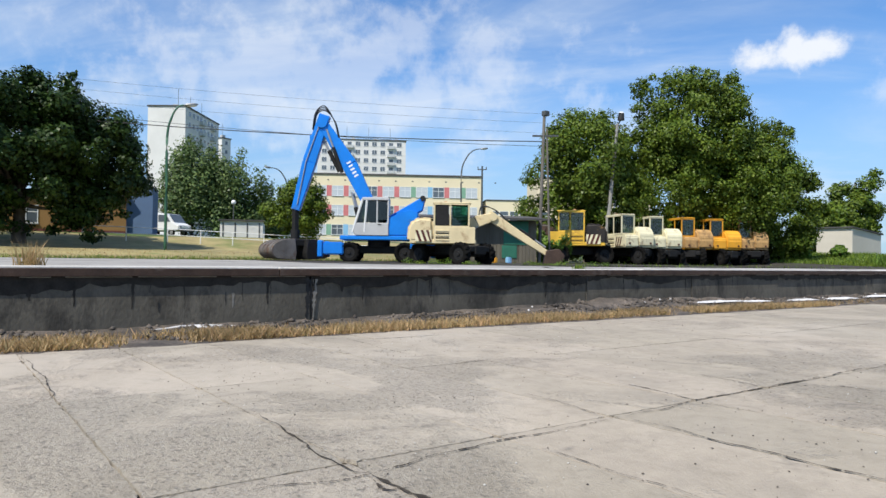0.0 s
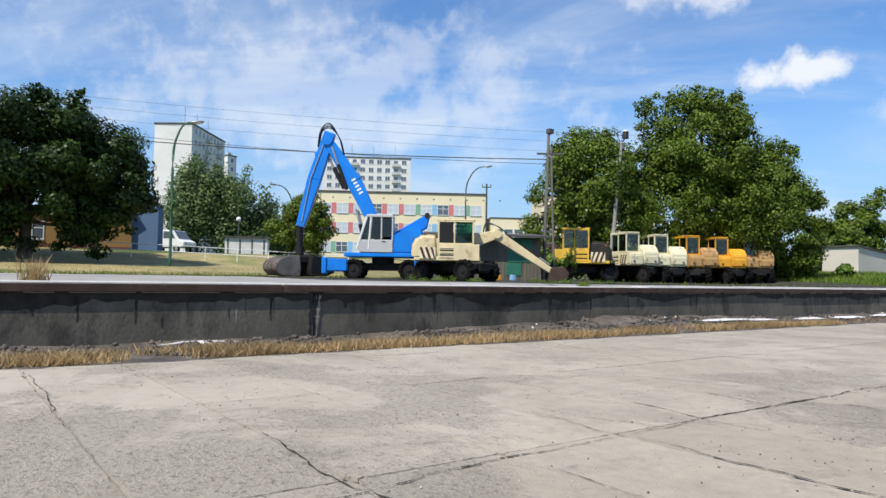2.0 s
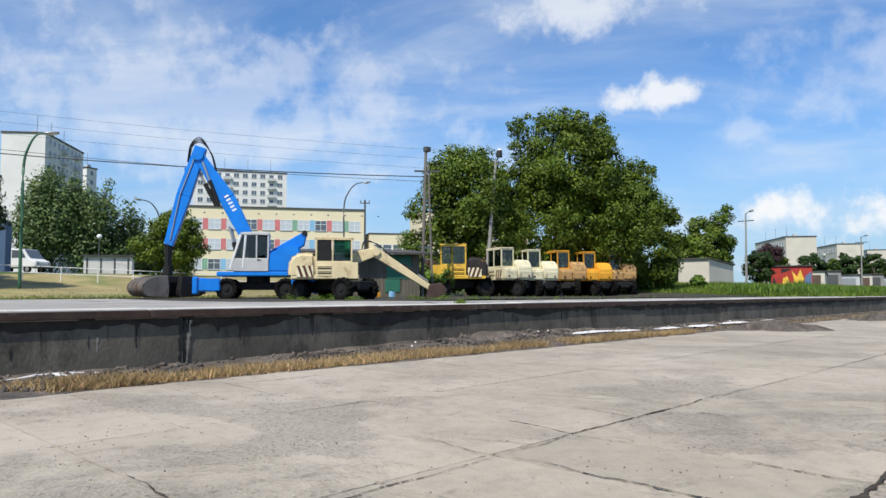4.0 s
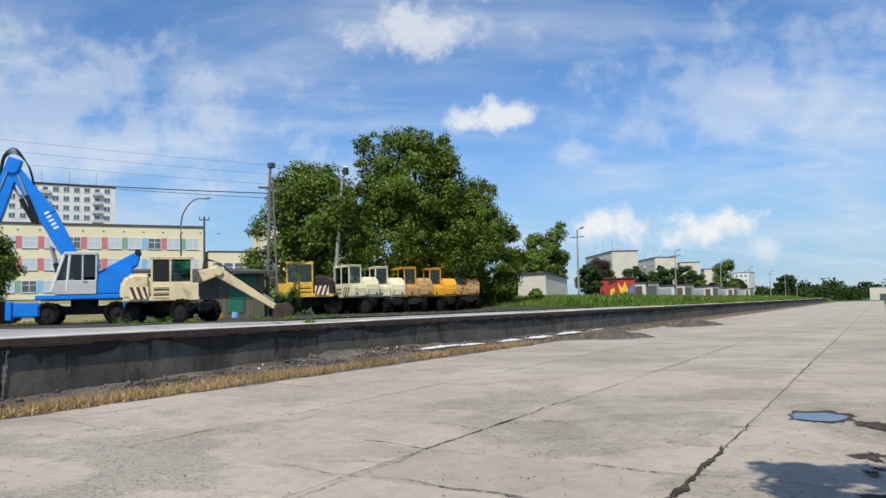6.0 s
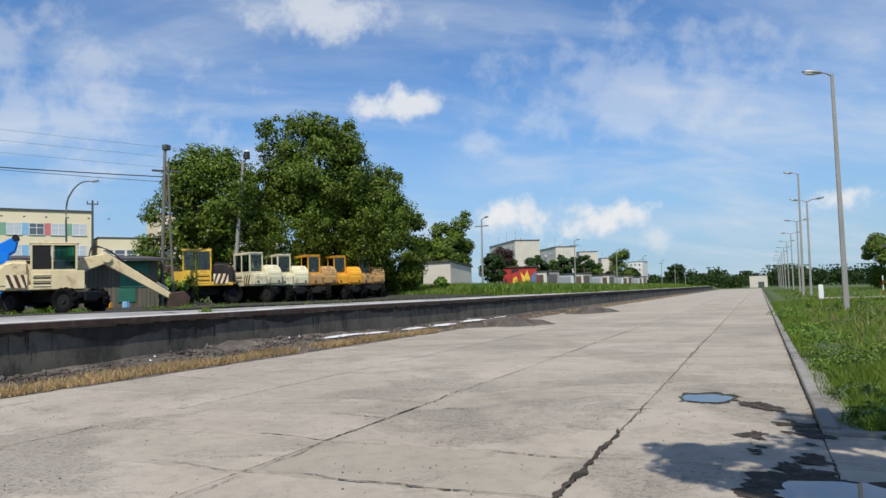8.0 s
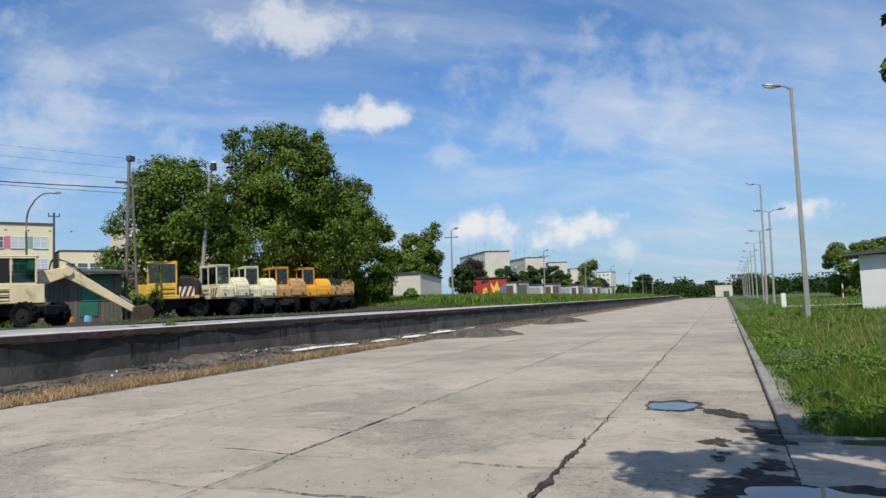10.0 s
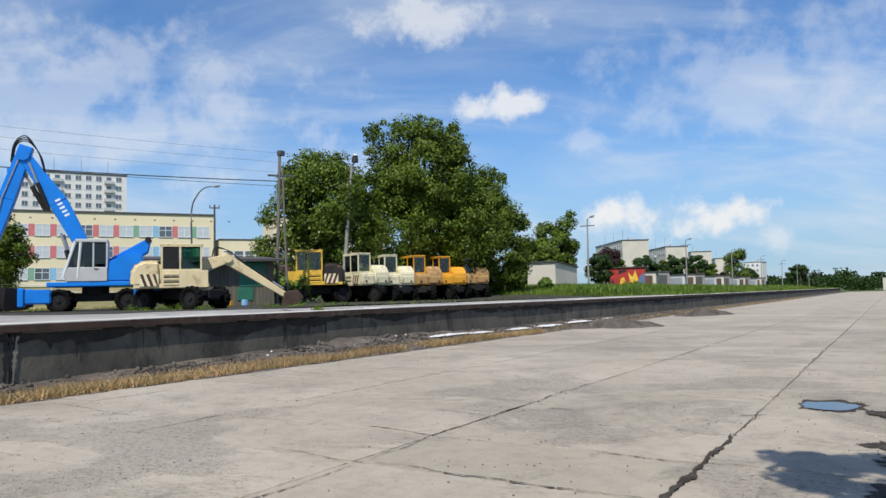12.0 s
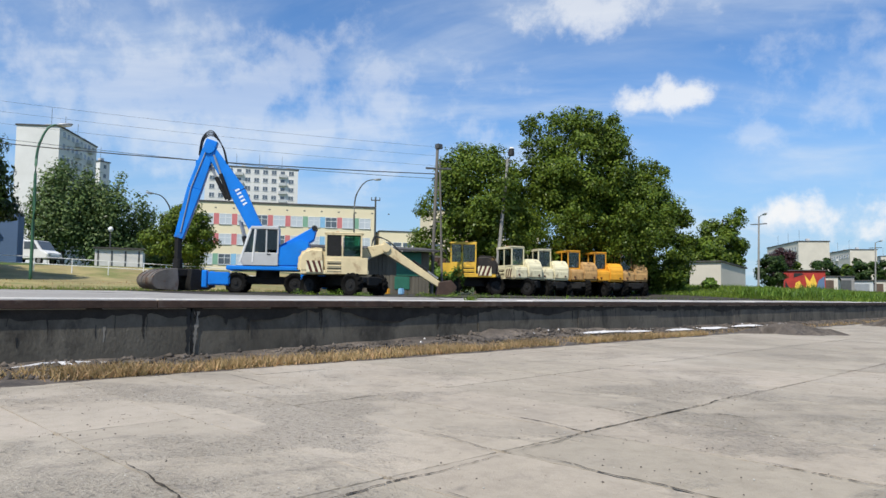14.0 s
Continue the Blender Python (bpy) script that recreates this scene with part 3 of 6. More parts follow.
def blob(name, cx, cy, rx, ry, z, material, label, category, seed, turn=0.0, rough=0.25, kind="", height=0.0, n=40, parent=None):
    """A flat or low heaped patch with an uneven outline."""
    bm = bmesh.new()
    mid = bm.verts.new((0, 0, height))
    rings = []
    for f in (0.35, 0.7, 1.0):
        ring = []
        for i in range(n):
            a = 2 * math.pi * i / n
            k = f * (1 + rough * (noise.noise(Vector((math.cos(a) * 1.7, math.sin(a) * 1.7, seed))) + 0.5 * noise.noise(Vector((math.cos(a) * 5, math.sin(a) * 5, seed))) + (0.35 * noise.noise(Vector((math.cos(a) * 14, math.sin(a) * 14, seed))) if n > 50 else 0)) * 2)
            hgt = height * (1 - f ** 1.5) * (1 + 0.8 * noise.noise(Vector((3 * k * math.cos(a), 3 * k * math.sin(a), seed + 9))))
            ring.append(bm.verts.new((rx * k * math.cos(a), ry * k * math.sin(a), hgt)))
        rings.append(ring)
    for i in range(n):
        bm.faces.new((mid, rings[0][i], rings[0][(i + 1) % n]))
        for a, b in zip(rings, rings[1:]):
            bm.faces.new((a[i], b[i], b[(i + 1) % n], a[(i + 1) % n]))
    ob = part(name, bm, material, parent)
    ob.matrix_world = pose(cx, cy, z, 0, 0, turn)
    return tagged(ob, label, category, kind=kind)



def crack(points, width, seed, label="dark soil-filled crack in the concrete"):
    """A ragged dark crack that runs through the points."""
    rnd = random.Random(seed)
    run = arc_points([(x, y, 0) for x, y in points], 22)
    bm = bmesh.new()
    last = None
    for i, p in enumerate(run):
        d = (run[min(i + 1, len(run) - 1)] - run[max(i - 1, 0)]).normalized()
        s = Vector((-d.y, d.x, 0))
        w = width * (0.25 + 1.3 * abs(noise.noise(p * 5.0 + Vector((0, 3, seed))))) * (0.85 + 0.3 * rnd.random()) * min(1, 0.15 + 3 * min(i, len(run) - 1 - i) / len(run))
        j = s * ((rnd.random() - 0.5) * width * 0.12 + 0.014 * noise.noise(p * 9.0) + 0.05 * noise.noise(p * 2.3 + Vector((0, 0, seed))))
        a, b = bm.verts.new(p + j + s * w / 2), bm.verts.new(p + j - s * w / 2)
        if last:
            bm.faces.new((last[0], a, b, last[1]))
        last = (a, b) if rnd.random() > 0.10 or width > 0.05 else None
    ob = part("crack", bm, M["wet"], None)
    ob.location.z = 0.013
    return tagged(ob, label, "crack", "cracks in the road", "structure")


# joints that have opened and filled with soil
crack([(-1.53, 3.2), (-1.55, 4.4), (-1.53, 5.44), (-1.53, 6.0), (-1.53, 6.7), (-1.53, 7.5), (-1.56, 7.85)], 0.085, 1)
crack([(-1.53, 7.8), (-1.50, 8.4), (-1.52, 9.0), (-1.50, 9.7)], 0.022, 2)
crack([(-2.63, 6.50), (-2.2, 6.43), (-1.85, 6.40), (-1.55, 6.42)], 0.030, 3)
crack([(-1.5, 6.44), (-1.2, 6.49), (-0.86, 6.50), (-0.3, 6.47)], 0.020, 4)
crack([(-1.95, 7.76), (-1.70, 7.74), (-1.53, 7.84)], 0.035, 5)
crack([(-1.70, 9.02), (-1.53, 9.10), (-1.38, 9.18)], 0.06, 6)
crack([(-4.18, 1.6), (-4.17, 1.8), (-4.09, 2.04), (-4.05, 2.26), (-4.05, 2.44)], 0.035, 7)
crack([(-6.33, 2.48), (-5.38, 2.42), (-4.77, 2.36), (-4.25, 2.34), (-4.05, 2.44)], 0.030, 8)
crack([(-4.05, 2.44), (-4.12, 2.64), (-4.16, 2.9), (-4.19, 3.2), (-4.23, 3.5), (-4.24, 3.9), (-4.25, 4.4), (-4.27, 5.13)], 0.030, 9)
crack([(-4.04, 2.42), (-3.8, 2.44), (-3.54, 2.44), (-3.1, 2.46)], 0.055, 10)
crack([(-3.95, 2.38), (-3.74, 2.33), (-3.68, 2.48)], 0.045, 11)
crack([(-5.6, 5.20), (-5.1, 5.20), (-4.6, 5.10), (-4.27, 5.13)], 0.022, 12)
crack([(-4.28, 5.2), (-4.30, 5.9), (-4.38, 6.5), (-4.37, 7.1), (-4.39, 8.0), (-4.38, 8.8), (-4.44, 10.1), (-4.40, 11.3), (-4.36, 13.5)], 0.030, 13)
crack([(-4.40, 8.05), (-4.37, 8.4), (-4.36, 8.75)], 0.07, 14)
crack([(-4.16, 5.2), (-3.72, 5.18), (-3.16, 5.13), (-2.81, 5.16), (-2.5, 5.12), (-2.09, 5.15), (-1.55, 5.13)], 0.034, 15)
crack([(-5.5, 6.60), (-4.9, 6.55), (-4.35, 6.47)], 0.024, 16)
crack([(-5.4, 7.95), (-4.84, 7.88), (-4.39, 7.85)], 0.022, 17)
crack([(-7.77, 5.4), (-7.75, 5.9), (-7.76, 6.4), (-7.73, 7.1)], 0.022, 18)
crack([(-3.9, 3.80), (-3.35, 3.79), (-3.0, 3.80), (-2.4, 3.78)], 0.018, 19)
crack([(-11.6, 1.12), (-9.82, 1.14), (-8.1, 1.10), (-7.75, 0.9), (-7.5, 0.5)], 0.022, 20)
crack([(-11.4, 6.10), (-10.3, 6.0), (-8.65, 5.82)], 0.020, 21)
crack([(-11.8, 11.3), (-10.6, 11.0), (-9.8, 10.9)], 0.024, 22)
crack([(-4.0, 8.62), (-3.8, 8.66), (-3.55, 8.60)], 0.035, 23)
crack([(-4.4, 14), (-4.36, 17), (-4.41, 22), (-4.37, 30), (-4.4, 44)], 0.025, 24)
crack([(-1.5, 12), (-1.54, 18), (-1.5, 26), (-1.53, 40)], 0.022, 25)
crack([(-7.75, 9), (-7.72, 14), (-7.78, 20), (-7.75, 33)], 0.022, 26)

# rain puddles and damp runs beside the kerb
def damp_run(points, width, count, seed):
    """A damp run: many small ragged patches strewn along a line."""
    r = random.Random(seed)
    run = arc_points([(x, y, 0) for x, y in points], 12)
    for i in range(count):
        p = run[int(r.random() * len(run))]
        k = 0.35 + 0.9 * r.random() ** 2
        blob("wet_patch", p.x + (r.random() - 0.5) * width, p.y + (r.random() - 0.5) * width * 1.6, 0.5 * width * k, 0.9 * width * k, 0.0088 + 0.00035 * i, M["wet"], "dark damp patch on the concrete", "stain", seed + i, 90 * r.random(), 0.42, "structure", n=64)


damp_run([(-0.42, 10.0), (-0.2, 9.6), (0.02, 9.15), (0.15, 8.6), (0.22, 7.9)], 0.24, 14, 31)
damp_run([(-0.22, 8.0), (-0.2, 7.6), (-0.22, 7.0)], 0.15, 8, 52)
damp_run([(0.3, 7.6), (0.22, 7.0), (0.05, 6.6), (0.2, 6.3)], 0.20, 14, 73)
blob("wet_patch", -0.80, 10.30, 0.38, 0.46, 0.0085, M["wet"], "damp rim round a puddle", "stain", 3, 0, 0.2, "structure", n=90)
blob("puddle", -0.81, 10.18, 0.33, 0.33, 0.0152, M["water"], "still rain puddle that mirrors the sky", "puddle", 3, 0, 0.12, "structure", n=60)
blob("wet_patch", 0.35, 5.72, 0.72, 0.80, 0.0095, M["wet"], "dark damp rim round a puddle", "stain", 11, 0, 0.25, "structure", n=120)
blob("puddle", 0.48, 5.50, 0.64, 0.62, 0.0165, M["water"], "still rain puddle that mirrors the sky", "puddle", 5, 0, 0.2, "structure", n=60)

# earth bank with dry grass at the platform's foot
bv, bf = [], []
bys = span(-60, 240, 0.5)
bxs = [EDGE + 0.02, EDGE + 0.35, EDGE + 0.8, EDGE + 1.2, EDGE + 1.7, -12.0, -11.6]
for y in bys:
    heap_ = 0.10 + 0.24 * math.exp(-((y - 17) / 5.5) ** 2) + 0.10 * math.exp(-((y - 32) / 9) ** 2)
    for i, x in enumerate(bxs):
        f = (1.0, 0.85, 0.55, 0.3, 0.18, 0.12, -0.05)[i]
        z = heap_ * f * (1 + 0.5 * noise.noise(Vector((x * 1.3, y * 0.9, 2)))) + 0.05 * noise.noise(Vector((x * 3, y * 2.5, 4)))
        bv.append((x + (0.14 * noise.noise(Vector((y * 0.7, i, 1))) if i == 6 else 0), y, max(z, 0.006) if i < 6 else -0.01))
k = len(bxs)
bf = [(j * k + i, j * k + i + 1, (j + 1) * k + i + 1, (j + 1) * k + i) for j in range(len(bys) - 1) for i in range(k - 1)]
tagged(new("bank", sheet_mesh("bank", bv, bf, M["soil"])), "rough earth bank along the foot of the platform", "soil", kind="structure")
for cy, rx, ry, cx in ((21.0, 0.24, 0.8, -13.4), (22.9, 0.2, 0.5, -13.3), (26.2, 0.26, 0.6, -13.2), (28.9, 0.28, 0.7, -13.1), (33.0, 0.3, 1.0, -13.3), (4.2, 0.10, 0.5, -13.75), (37, 0.3, 1.2, -13.2)):
    blob("lime_spill", cx, cy, rx, ry * 1.45, 0.02 + 0.62 * (0.10 + 0.24 * math.exp(-((cy - 17) / 5.5) ** 2) + 0.10 * math.exp(-((cy - 32) / 9) ** 2)), M["lime"], "white lime spilt on the earth bank", "spill", cy, 0, 0.55, "stuff", 0.05)
blob("soil_mound", -10.6, 30.2, 1.9, 0.9, 0.0, M["soil"], "low heap of dark dirt on the road's edge", "heap", 21, 40, 0.45, "", 0.42)
blob("soil_mound", -10.0, 44.5, 2.0, 0.7, 0.0, M["soil"], "low heap of dark dirt on the road's edge", "heap", 22, 60, 0.45, "", 0.36)


# ---- leaves and grass ----
def leaf_cloud(P, size, rng, droop=0.0, aspect=0.5, out=None):
    """Small diamond leaves at P, turned at random or, given out, facing outwards from their clump."""
    n = len(P)
    d = rng.normal(size=(n, 3))
    d[:, 2] -= droop
    d /= np.linalg.norm(d, axis=1, keepdims=True)
    if out is None:
        e = np.cross(d, rng.normal(size=(n, 3)))
    else:
        face = out + np.array((0, 0, 0.35)) + 0.55 * rng.normal(size=(n, 3))
        d = np.cross(face, d)
        d /= np.linalg.norm(d, axis=1, keepdims=True) + 1e-9
        e = np.cross(face, d)
    e /= np.linalg.norm(e, axis=1, keepdims=True)
    s = size * (0.6 + 0.8 * rng.random((n, 1)))
    V = np.stack([P - d * s * 0.5, P + e * s * aspect * 0.5, P + d * s * 0.5, P - e * s * aspect * 0.5], 1).reshape(-1, 3)
    return V, np.arange(4 * n).reshape(-1, 4)


def tree(name, x, y, z, height, lobes, n_leaf, leaf, material, label, seed, clumps=60, droop=0.0, trunk=0.25, category="tree", squash=1.0, clump_size=0.15, limbs=9):
    """A tapered trunk with limbs and a crown of leaf clumps. lobes: centre offset and radii of the crown's main masses."""
    rng = np.random.default_rng(seed)
    t = base(name, pose(x, y, z), label, category)
    bm = bmesh.new()
    bent(bm, arc_points([(0, 0, -0.3), (0.05 * trunk, 0, height * 0.2), (0.3 * trunk, 0.2 * trunk, height * 0.45), (0.2, 0.1, height * 0.8)], 4), trunk, 8, trunk * 0.25)
    part("trunk", bm, M["bark"], t, smooth=True)
    C = []
    for (cx, cy, cz, rx, ry, rz) in lobes:
        k = max(6, int(clumps * rx * rz / sum(l[3] * l[5] for l in lobes)))
        u = rng.normal(size=(k, 3))
        u /= np.linalg.norm(u, axis=1, keepdims=True)
        r = 0.45 + 0.55 * rng.random((k, 1)) ** 0.6
        c = np.array((cx, cy, cz)) + u * r * np.array((rx, ry, rz)) * 0.92
        C += [(p, clump_size * (rx + rz) * (0.6 + 0.8 * rng.random())) for p in c]
    top = max(p[2] for p, _ in C)
    for i in range(len(C) // 3):
        p, r = C[int(rng.integers(len(C)))]
        if p[2] > 0.45 * top and not droop:
            away = np.array((p[0], p[1], 0.8 * height * rng.random()))
            away /= np.linalg.norm(away) + 1e-6
            C.append((p + away * r * (0.55 + 0.4 * rng.random()), r * (0.28 + 0.25 * rng.random())))
    for i in range(limbs):
        p, _ = C[int(rng.integers(len(C)))]
        s = height * (0.18 + 0.3 * rng.random())
        mid = Vector((p[0] * 0.45, p[1] * 0.45, s + (p[2] - s) * 0.65))
        part("limb", bent(bmesh.new(), arc_points([(0.03, 0, s), mid, Vector(p)], 4), trunk * 0.4, 5, trunk * 0.06), M["bark"], t, smooth=True)
    tot = sum(r ** 2 for _, r in C)
    pts, outs = [], []
    heart = np.mean([p for p, _ in C], axis=0)
    for p, r in C:
        k = max(8, int(n_leaf * r * r / tot))
        u = rng.normal(size=(k, 3))
        u /= np.linalg.norm(u, axis=1, keepdims=True)
        q = u * (rng.random((k, 1)) ** 0.45) * r * np.array((1, 1, 0.72 * squash))
        if droop:
            q[:, 2] -= droop * r * rng.random(k) * 1.5
        pts.append(p + q)
        w = (p - heart) / (np.linalg.norm(p - heart) + 1e-6)
        outs.append(u + 0.45 * w)
    V, F = leaf_cloud(np.concatenate(pts), leaf, rng, droop, 0.62, np.concatenate(outs))
    ob = new("crown", sheet_mesh("crown", V, F, material))
    ob.parent = t
    return t


def blades(name, XY, hgt, material, label, seed, wide=0.02, lean=0.4, zfun=ground_z):
    rng = np.random.default_rng(seed)
    n = len(XY)
    z = np.array([zfun(a, b) for a, b in XY])
    h = hgt * (0.45 + 0.9 * rng.random(n))
    a = rng.random(n) * 6.283
    w = wide * (0.6 + 0.8 * rng.random(n))
    side = np.stack([np.cos(a), np.sin(a), 0 * a], 1) * w[:, None]
    tip = np.stack([rng.normal(size=n) * lean * h, rng.normal(size=n) * lean * h, h], 1)
    P = np.stack([XY[:, 0], XY[:, 1], z - 0.02], 1)
    V = np.stack([P - side, P + side, P + tip], 1).reshape(-1, 3)
    me = sheet_mesh(name, V, np.arange(3 * n).reshape(-1, 3), material)
    return tagged(new(name, me), label, "grass", kind="stuff")


rng = np.random.default_rng(4)


def scatter(n, x0, x1, y0, y1, patch=0.0, seed=0.0, grow=1.0):
    """Places, denser towards y0 by grow, thinned in patches."""
    XY = np.stack([x0 + (x1 - x0) * rng.random(n), y0 + (y1 - y0) * rng.random(n) ** grow], 1)
    if patch:
        keep = [noise.noise(Vector((a * 0.5, b * 0.5, seed))) > -0.5 + patch * rng.random() for a, b in XY]
        XY = XY[np.array(keep)]
    return XY


blades("verge_grass", scatter(110000, 0.80, 10.0, 8.15, 60, 0.55, 1, 2.2), 0.17, M["blade"], "tall green grass on the road verge", 1, 0.012)
blades("verge_grass", scatter(42000, 0.72, 4.0, 8.15, 17, 0.35, 2, 1.4), 0.18, M["blade"], "tall green grass beside the kerb", 2, 0.009)
blades("verge_grass", scatter(16000, 2.0, 26, 30, 150, 0.6, 3, 1.5), 0.30, M["blade"], "tall green grass on the road verge", 3, 0.04)
blades("verge_grass", scatter(9000, 0.58, 0.95, 10.5, 60, 0.5, 12, 1.6), 0.16, M["blade"], "green grass hanging over the kerb", 12, 0.012)
blades("road_weeds", scatter(700, 0.33, 0.42, 8, 30, 1.1, 13, 1.4), 0.05, M["blade"], "small weeds along the kerb", 13, 0.006, 0.6, lambda x, y: 0.0)
blades("verge_grass", scatter(5000, 1.5, 9.0, 8.5, 40, 0.9, 14, 1.6), 0.34, M["dryblade"], "dry stalks in the verge grass", 14, 0.008)
blades("edge_tuft", np.array([(-14.85, 1.55)]) + rng.normal(size=(160, 2)) * 0.10, 0.42, M["dryblade"], "dry tuft of weed on the platform edge", 15, 0.012, 0.35, lambda x, y: TOP)
blades("edge_tuft", np.array([(-14.5, 15.6)]) + rng.normal(size=(120, 2)) * 0.07, 0.16, M["blade"], "green tuft of weed on the platform edge", 16, 0.012, 0.5, lambda x, y: TOP)
blades("bank_grass", scatter(60000, -13.0, -11.85, -14, 26, 0.75, 4), 0.15, M["dryblade"], "dry straw-coloured grass along the platform's foot", 4, 0.012, 0.6, lambda x, y: 0.03)
blades("bank_grass", scatter(12000, -13.0, -11.9, 26, 130, 0.9, 5), 0.12, M["dryblade"], "dry straw-coloured grass along the platform's foot", 5, 0.02, 0.6, lambda x, y: 0.02)
blades("platform_grass", scatter(42000, -40, -15.3, 52, 130, 0.45, 6, 1.6), 0.34, M["blade"], "long green grass on the platform's bank", 6, 0.04)
blades("platform_grass", scatter(16000, -60, -15.3, 125, 260, 0.5, 7), 0.4, M["blade"], "long green grass on the platform's bank", 7, 0.08)
blades("yard_weeds", scatter(2600, -36, -17.2, 20, 54, 1.3, 8), 0.22, M["blade"], "green weeds among the parked machines", 8, 0.03)
blades("slope_grass", scatter(16000, -46, -31.8, -25, 34, 0.7, 9), 0.16, M["dryblade"], "sun-dried grass on the slope", 9, 0.03)
blades("slope_grass", scatter(12000, -38, -31.5, -25, 27, 0.6, 10), 0.2, M["blade"], "green grass at the apron's edge", 10, 0.03)


def stones(name, XY, size, material, label, seed, zfun):
    """Loose angular stones: a small uneven octahedron each."""
    r = np.random.default_rng(seed)
    n = len(XY)
    u = np.array([(1, 0, 0), (-1, 0, 0), (0, 1, 0), (0, -1, 0), (0, 0, 1), (0, 0, -0.6)])
    f = np.array([(0, 2, 4), (2, 1, 4), (1, 3, 4), (3, 0, 4), (2, 0, 5), (1, 2, 5), (3, 1, 5), (0, 3, 5)])
    s_ = size * (0.3 + r.random(n) ** 3 * 1.6)
    V = u[None] * s_[:, None, None] * (0.6 + 0.7 * r.random((n, 6, 1)))
    a = r.random(n) * 6.283
    ca, sa = np.cos(a)[:, None], np.sin(a)[:, None]
    X = V[:, :, 0] * ca - V[:, :, 1] * sa + XY[:, :1]
    Y = V[:, :, 0] * sa + V[:, :, 1] * ca + XY[:, 1:]
    z = np.array([zfun(x, y) for x, y in XY])[:, None]
    P = np.stack([X, Y, V[:, :, 2] * 0.7 + z + 0.2 * s_[:, None]], 2).reshape(-1, 3)
    F = (f[None] + 6 * np.arange(n)[:, None, None]).reshape(-1, 3)
    return tagged(new(name, sheet_mesh(name, P, F, material)), label, "gravel", kind="stuff")


stones("road_grit", scatter(7000, -11.8, 0.3, 2.2, 16, 1.25, 31, 1.3), 0.0065, M["soil"], "loose grit and small stones on the road", 31, lambda x, y: 0.006)
stones("road_grit", scatter(1600, -11.8, 0.3, 2.2, 12, 1.2, 32, 1.3), 0.007, M["coping"], "loose pale crumbs of concrete on the road", 32, lambda x, y: 0.006)
stones("bank_rubble", scatter(16000, -13.95, -12.3, -4, 60, 0.7, 33), 0.055, M["soil"], "dark rubble and clods on the earth bank", 33, lambda x, y: (0.10 + 0.24 * math.exp(-((y - 17) / 5.5) ** 2) + 0.10 * math.exp(-((y - 32) / 9) ** 2)) * max(0.1, (-12.4 - x) / 1.7))
stones("bank_rubble", scatter(260, -13.9, -13.1, 12, 40, 0.9, 34), 0.035, M["lime"], "white lumps on the earth bank", 34, lambda x, y: (0.10 + 0.24 * math.exp(-((y - 17) / 5.5) ** 2) + 0.10 * math.exp(-((y - 32) / 9) ** 2)) * max(0.1, (-12.4 - x) / 1.7))



def weed(x, y, wide, high, n, material, label, seed, leaf=0.05):
    """A low clump of broad-leaved weeds."""
    r = np.random.default_rng(seed)
    u = r.normal(size=(n, 3))
    u /= np.linalg.norm(u, axis=1, keepdims=True)
    u[:, 2] = np.abs(u[:, 2])
    P = u * (r.random((n, 1)) ** 0.4) * np.array((wide, wide, high)) + np.array((x, y, ground_z(x, y)))
    V, F = leaf_cloud(P, leaf, r, 0, 0.45, u)
    tagged(new("verge_weed", sheet_mesh("verge_weed", V, F, material)), label, "weed", kind="stuff")


for i in range(70):
    a, b = 0.85 + 6.5 * rng.random() ** 1.5, 8.5 + 36 * rng.random() ** 1.8
    k = 0.6 + 0.9 * rng.random()
    weed(a, b, 0.30 * k * (1 + b * 0.02), (0.20 + 0.14 * rng.random()) * k, 420, (M["leaf_light"], M["blade"], M["leaf_soft"])[i % 3], "low leafy clump of weeds in the verge", 200 + i, 0.045 + 0.0015 * b)
for i in range(14):
    a, b = -24 + 7 * rng.random(), 54 + 40 * rng.random()
    blades("bank_weed", np.array([(a, b)]) + rng.normal(size=(260, 2)) * 0.5, 0.8, M["leaf_light"], "tall clump of weeds on the bank", 240 + i, 0.06, 0.4)

# ---- wheels and machines ----
wheel_kinds = {}


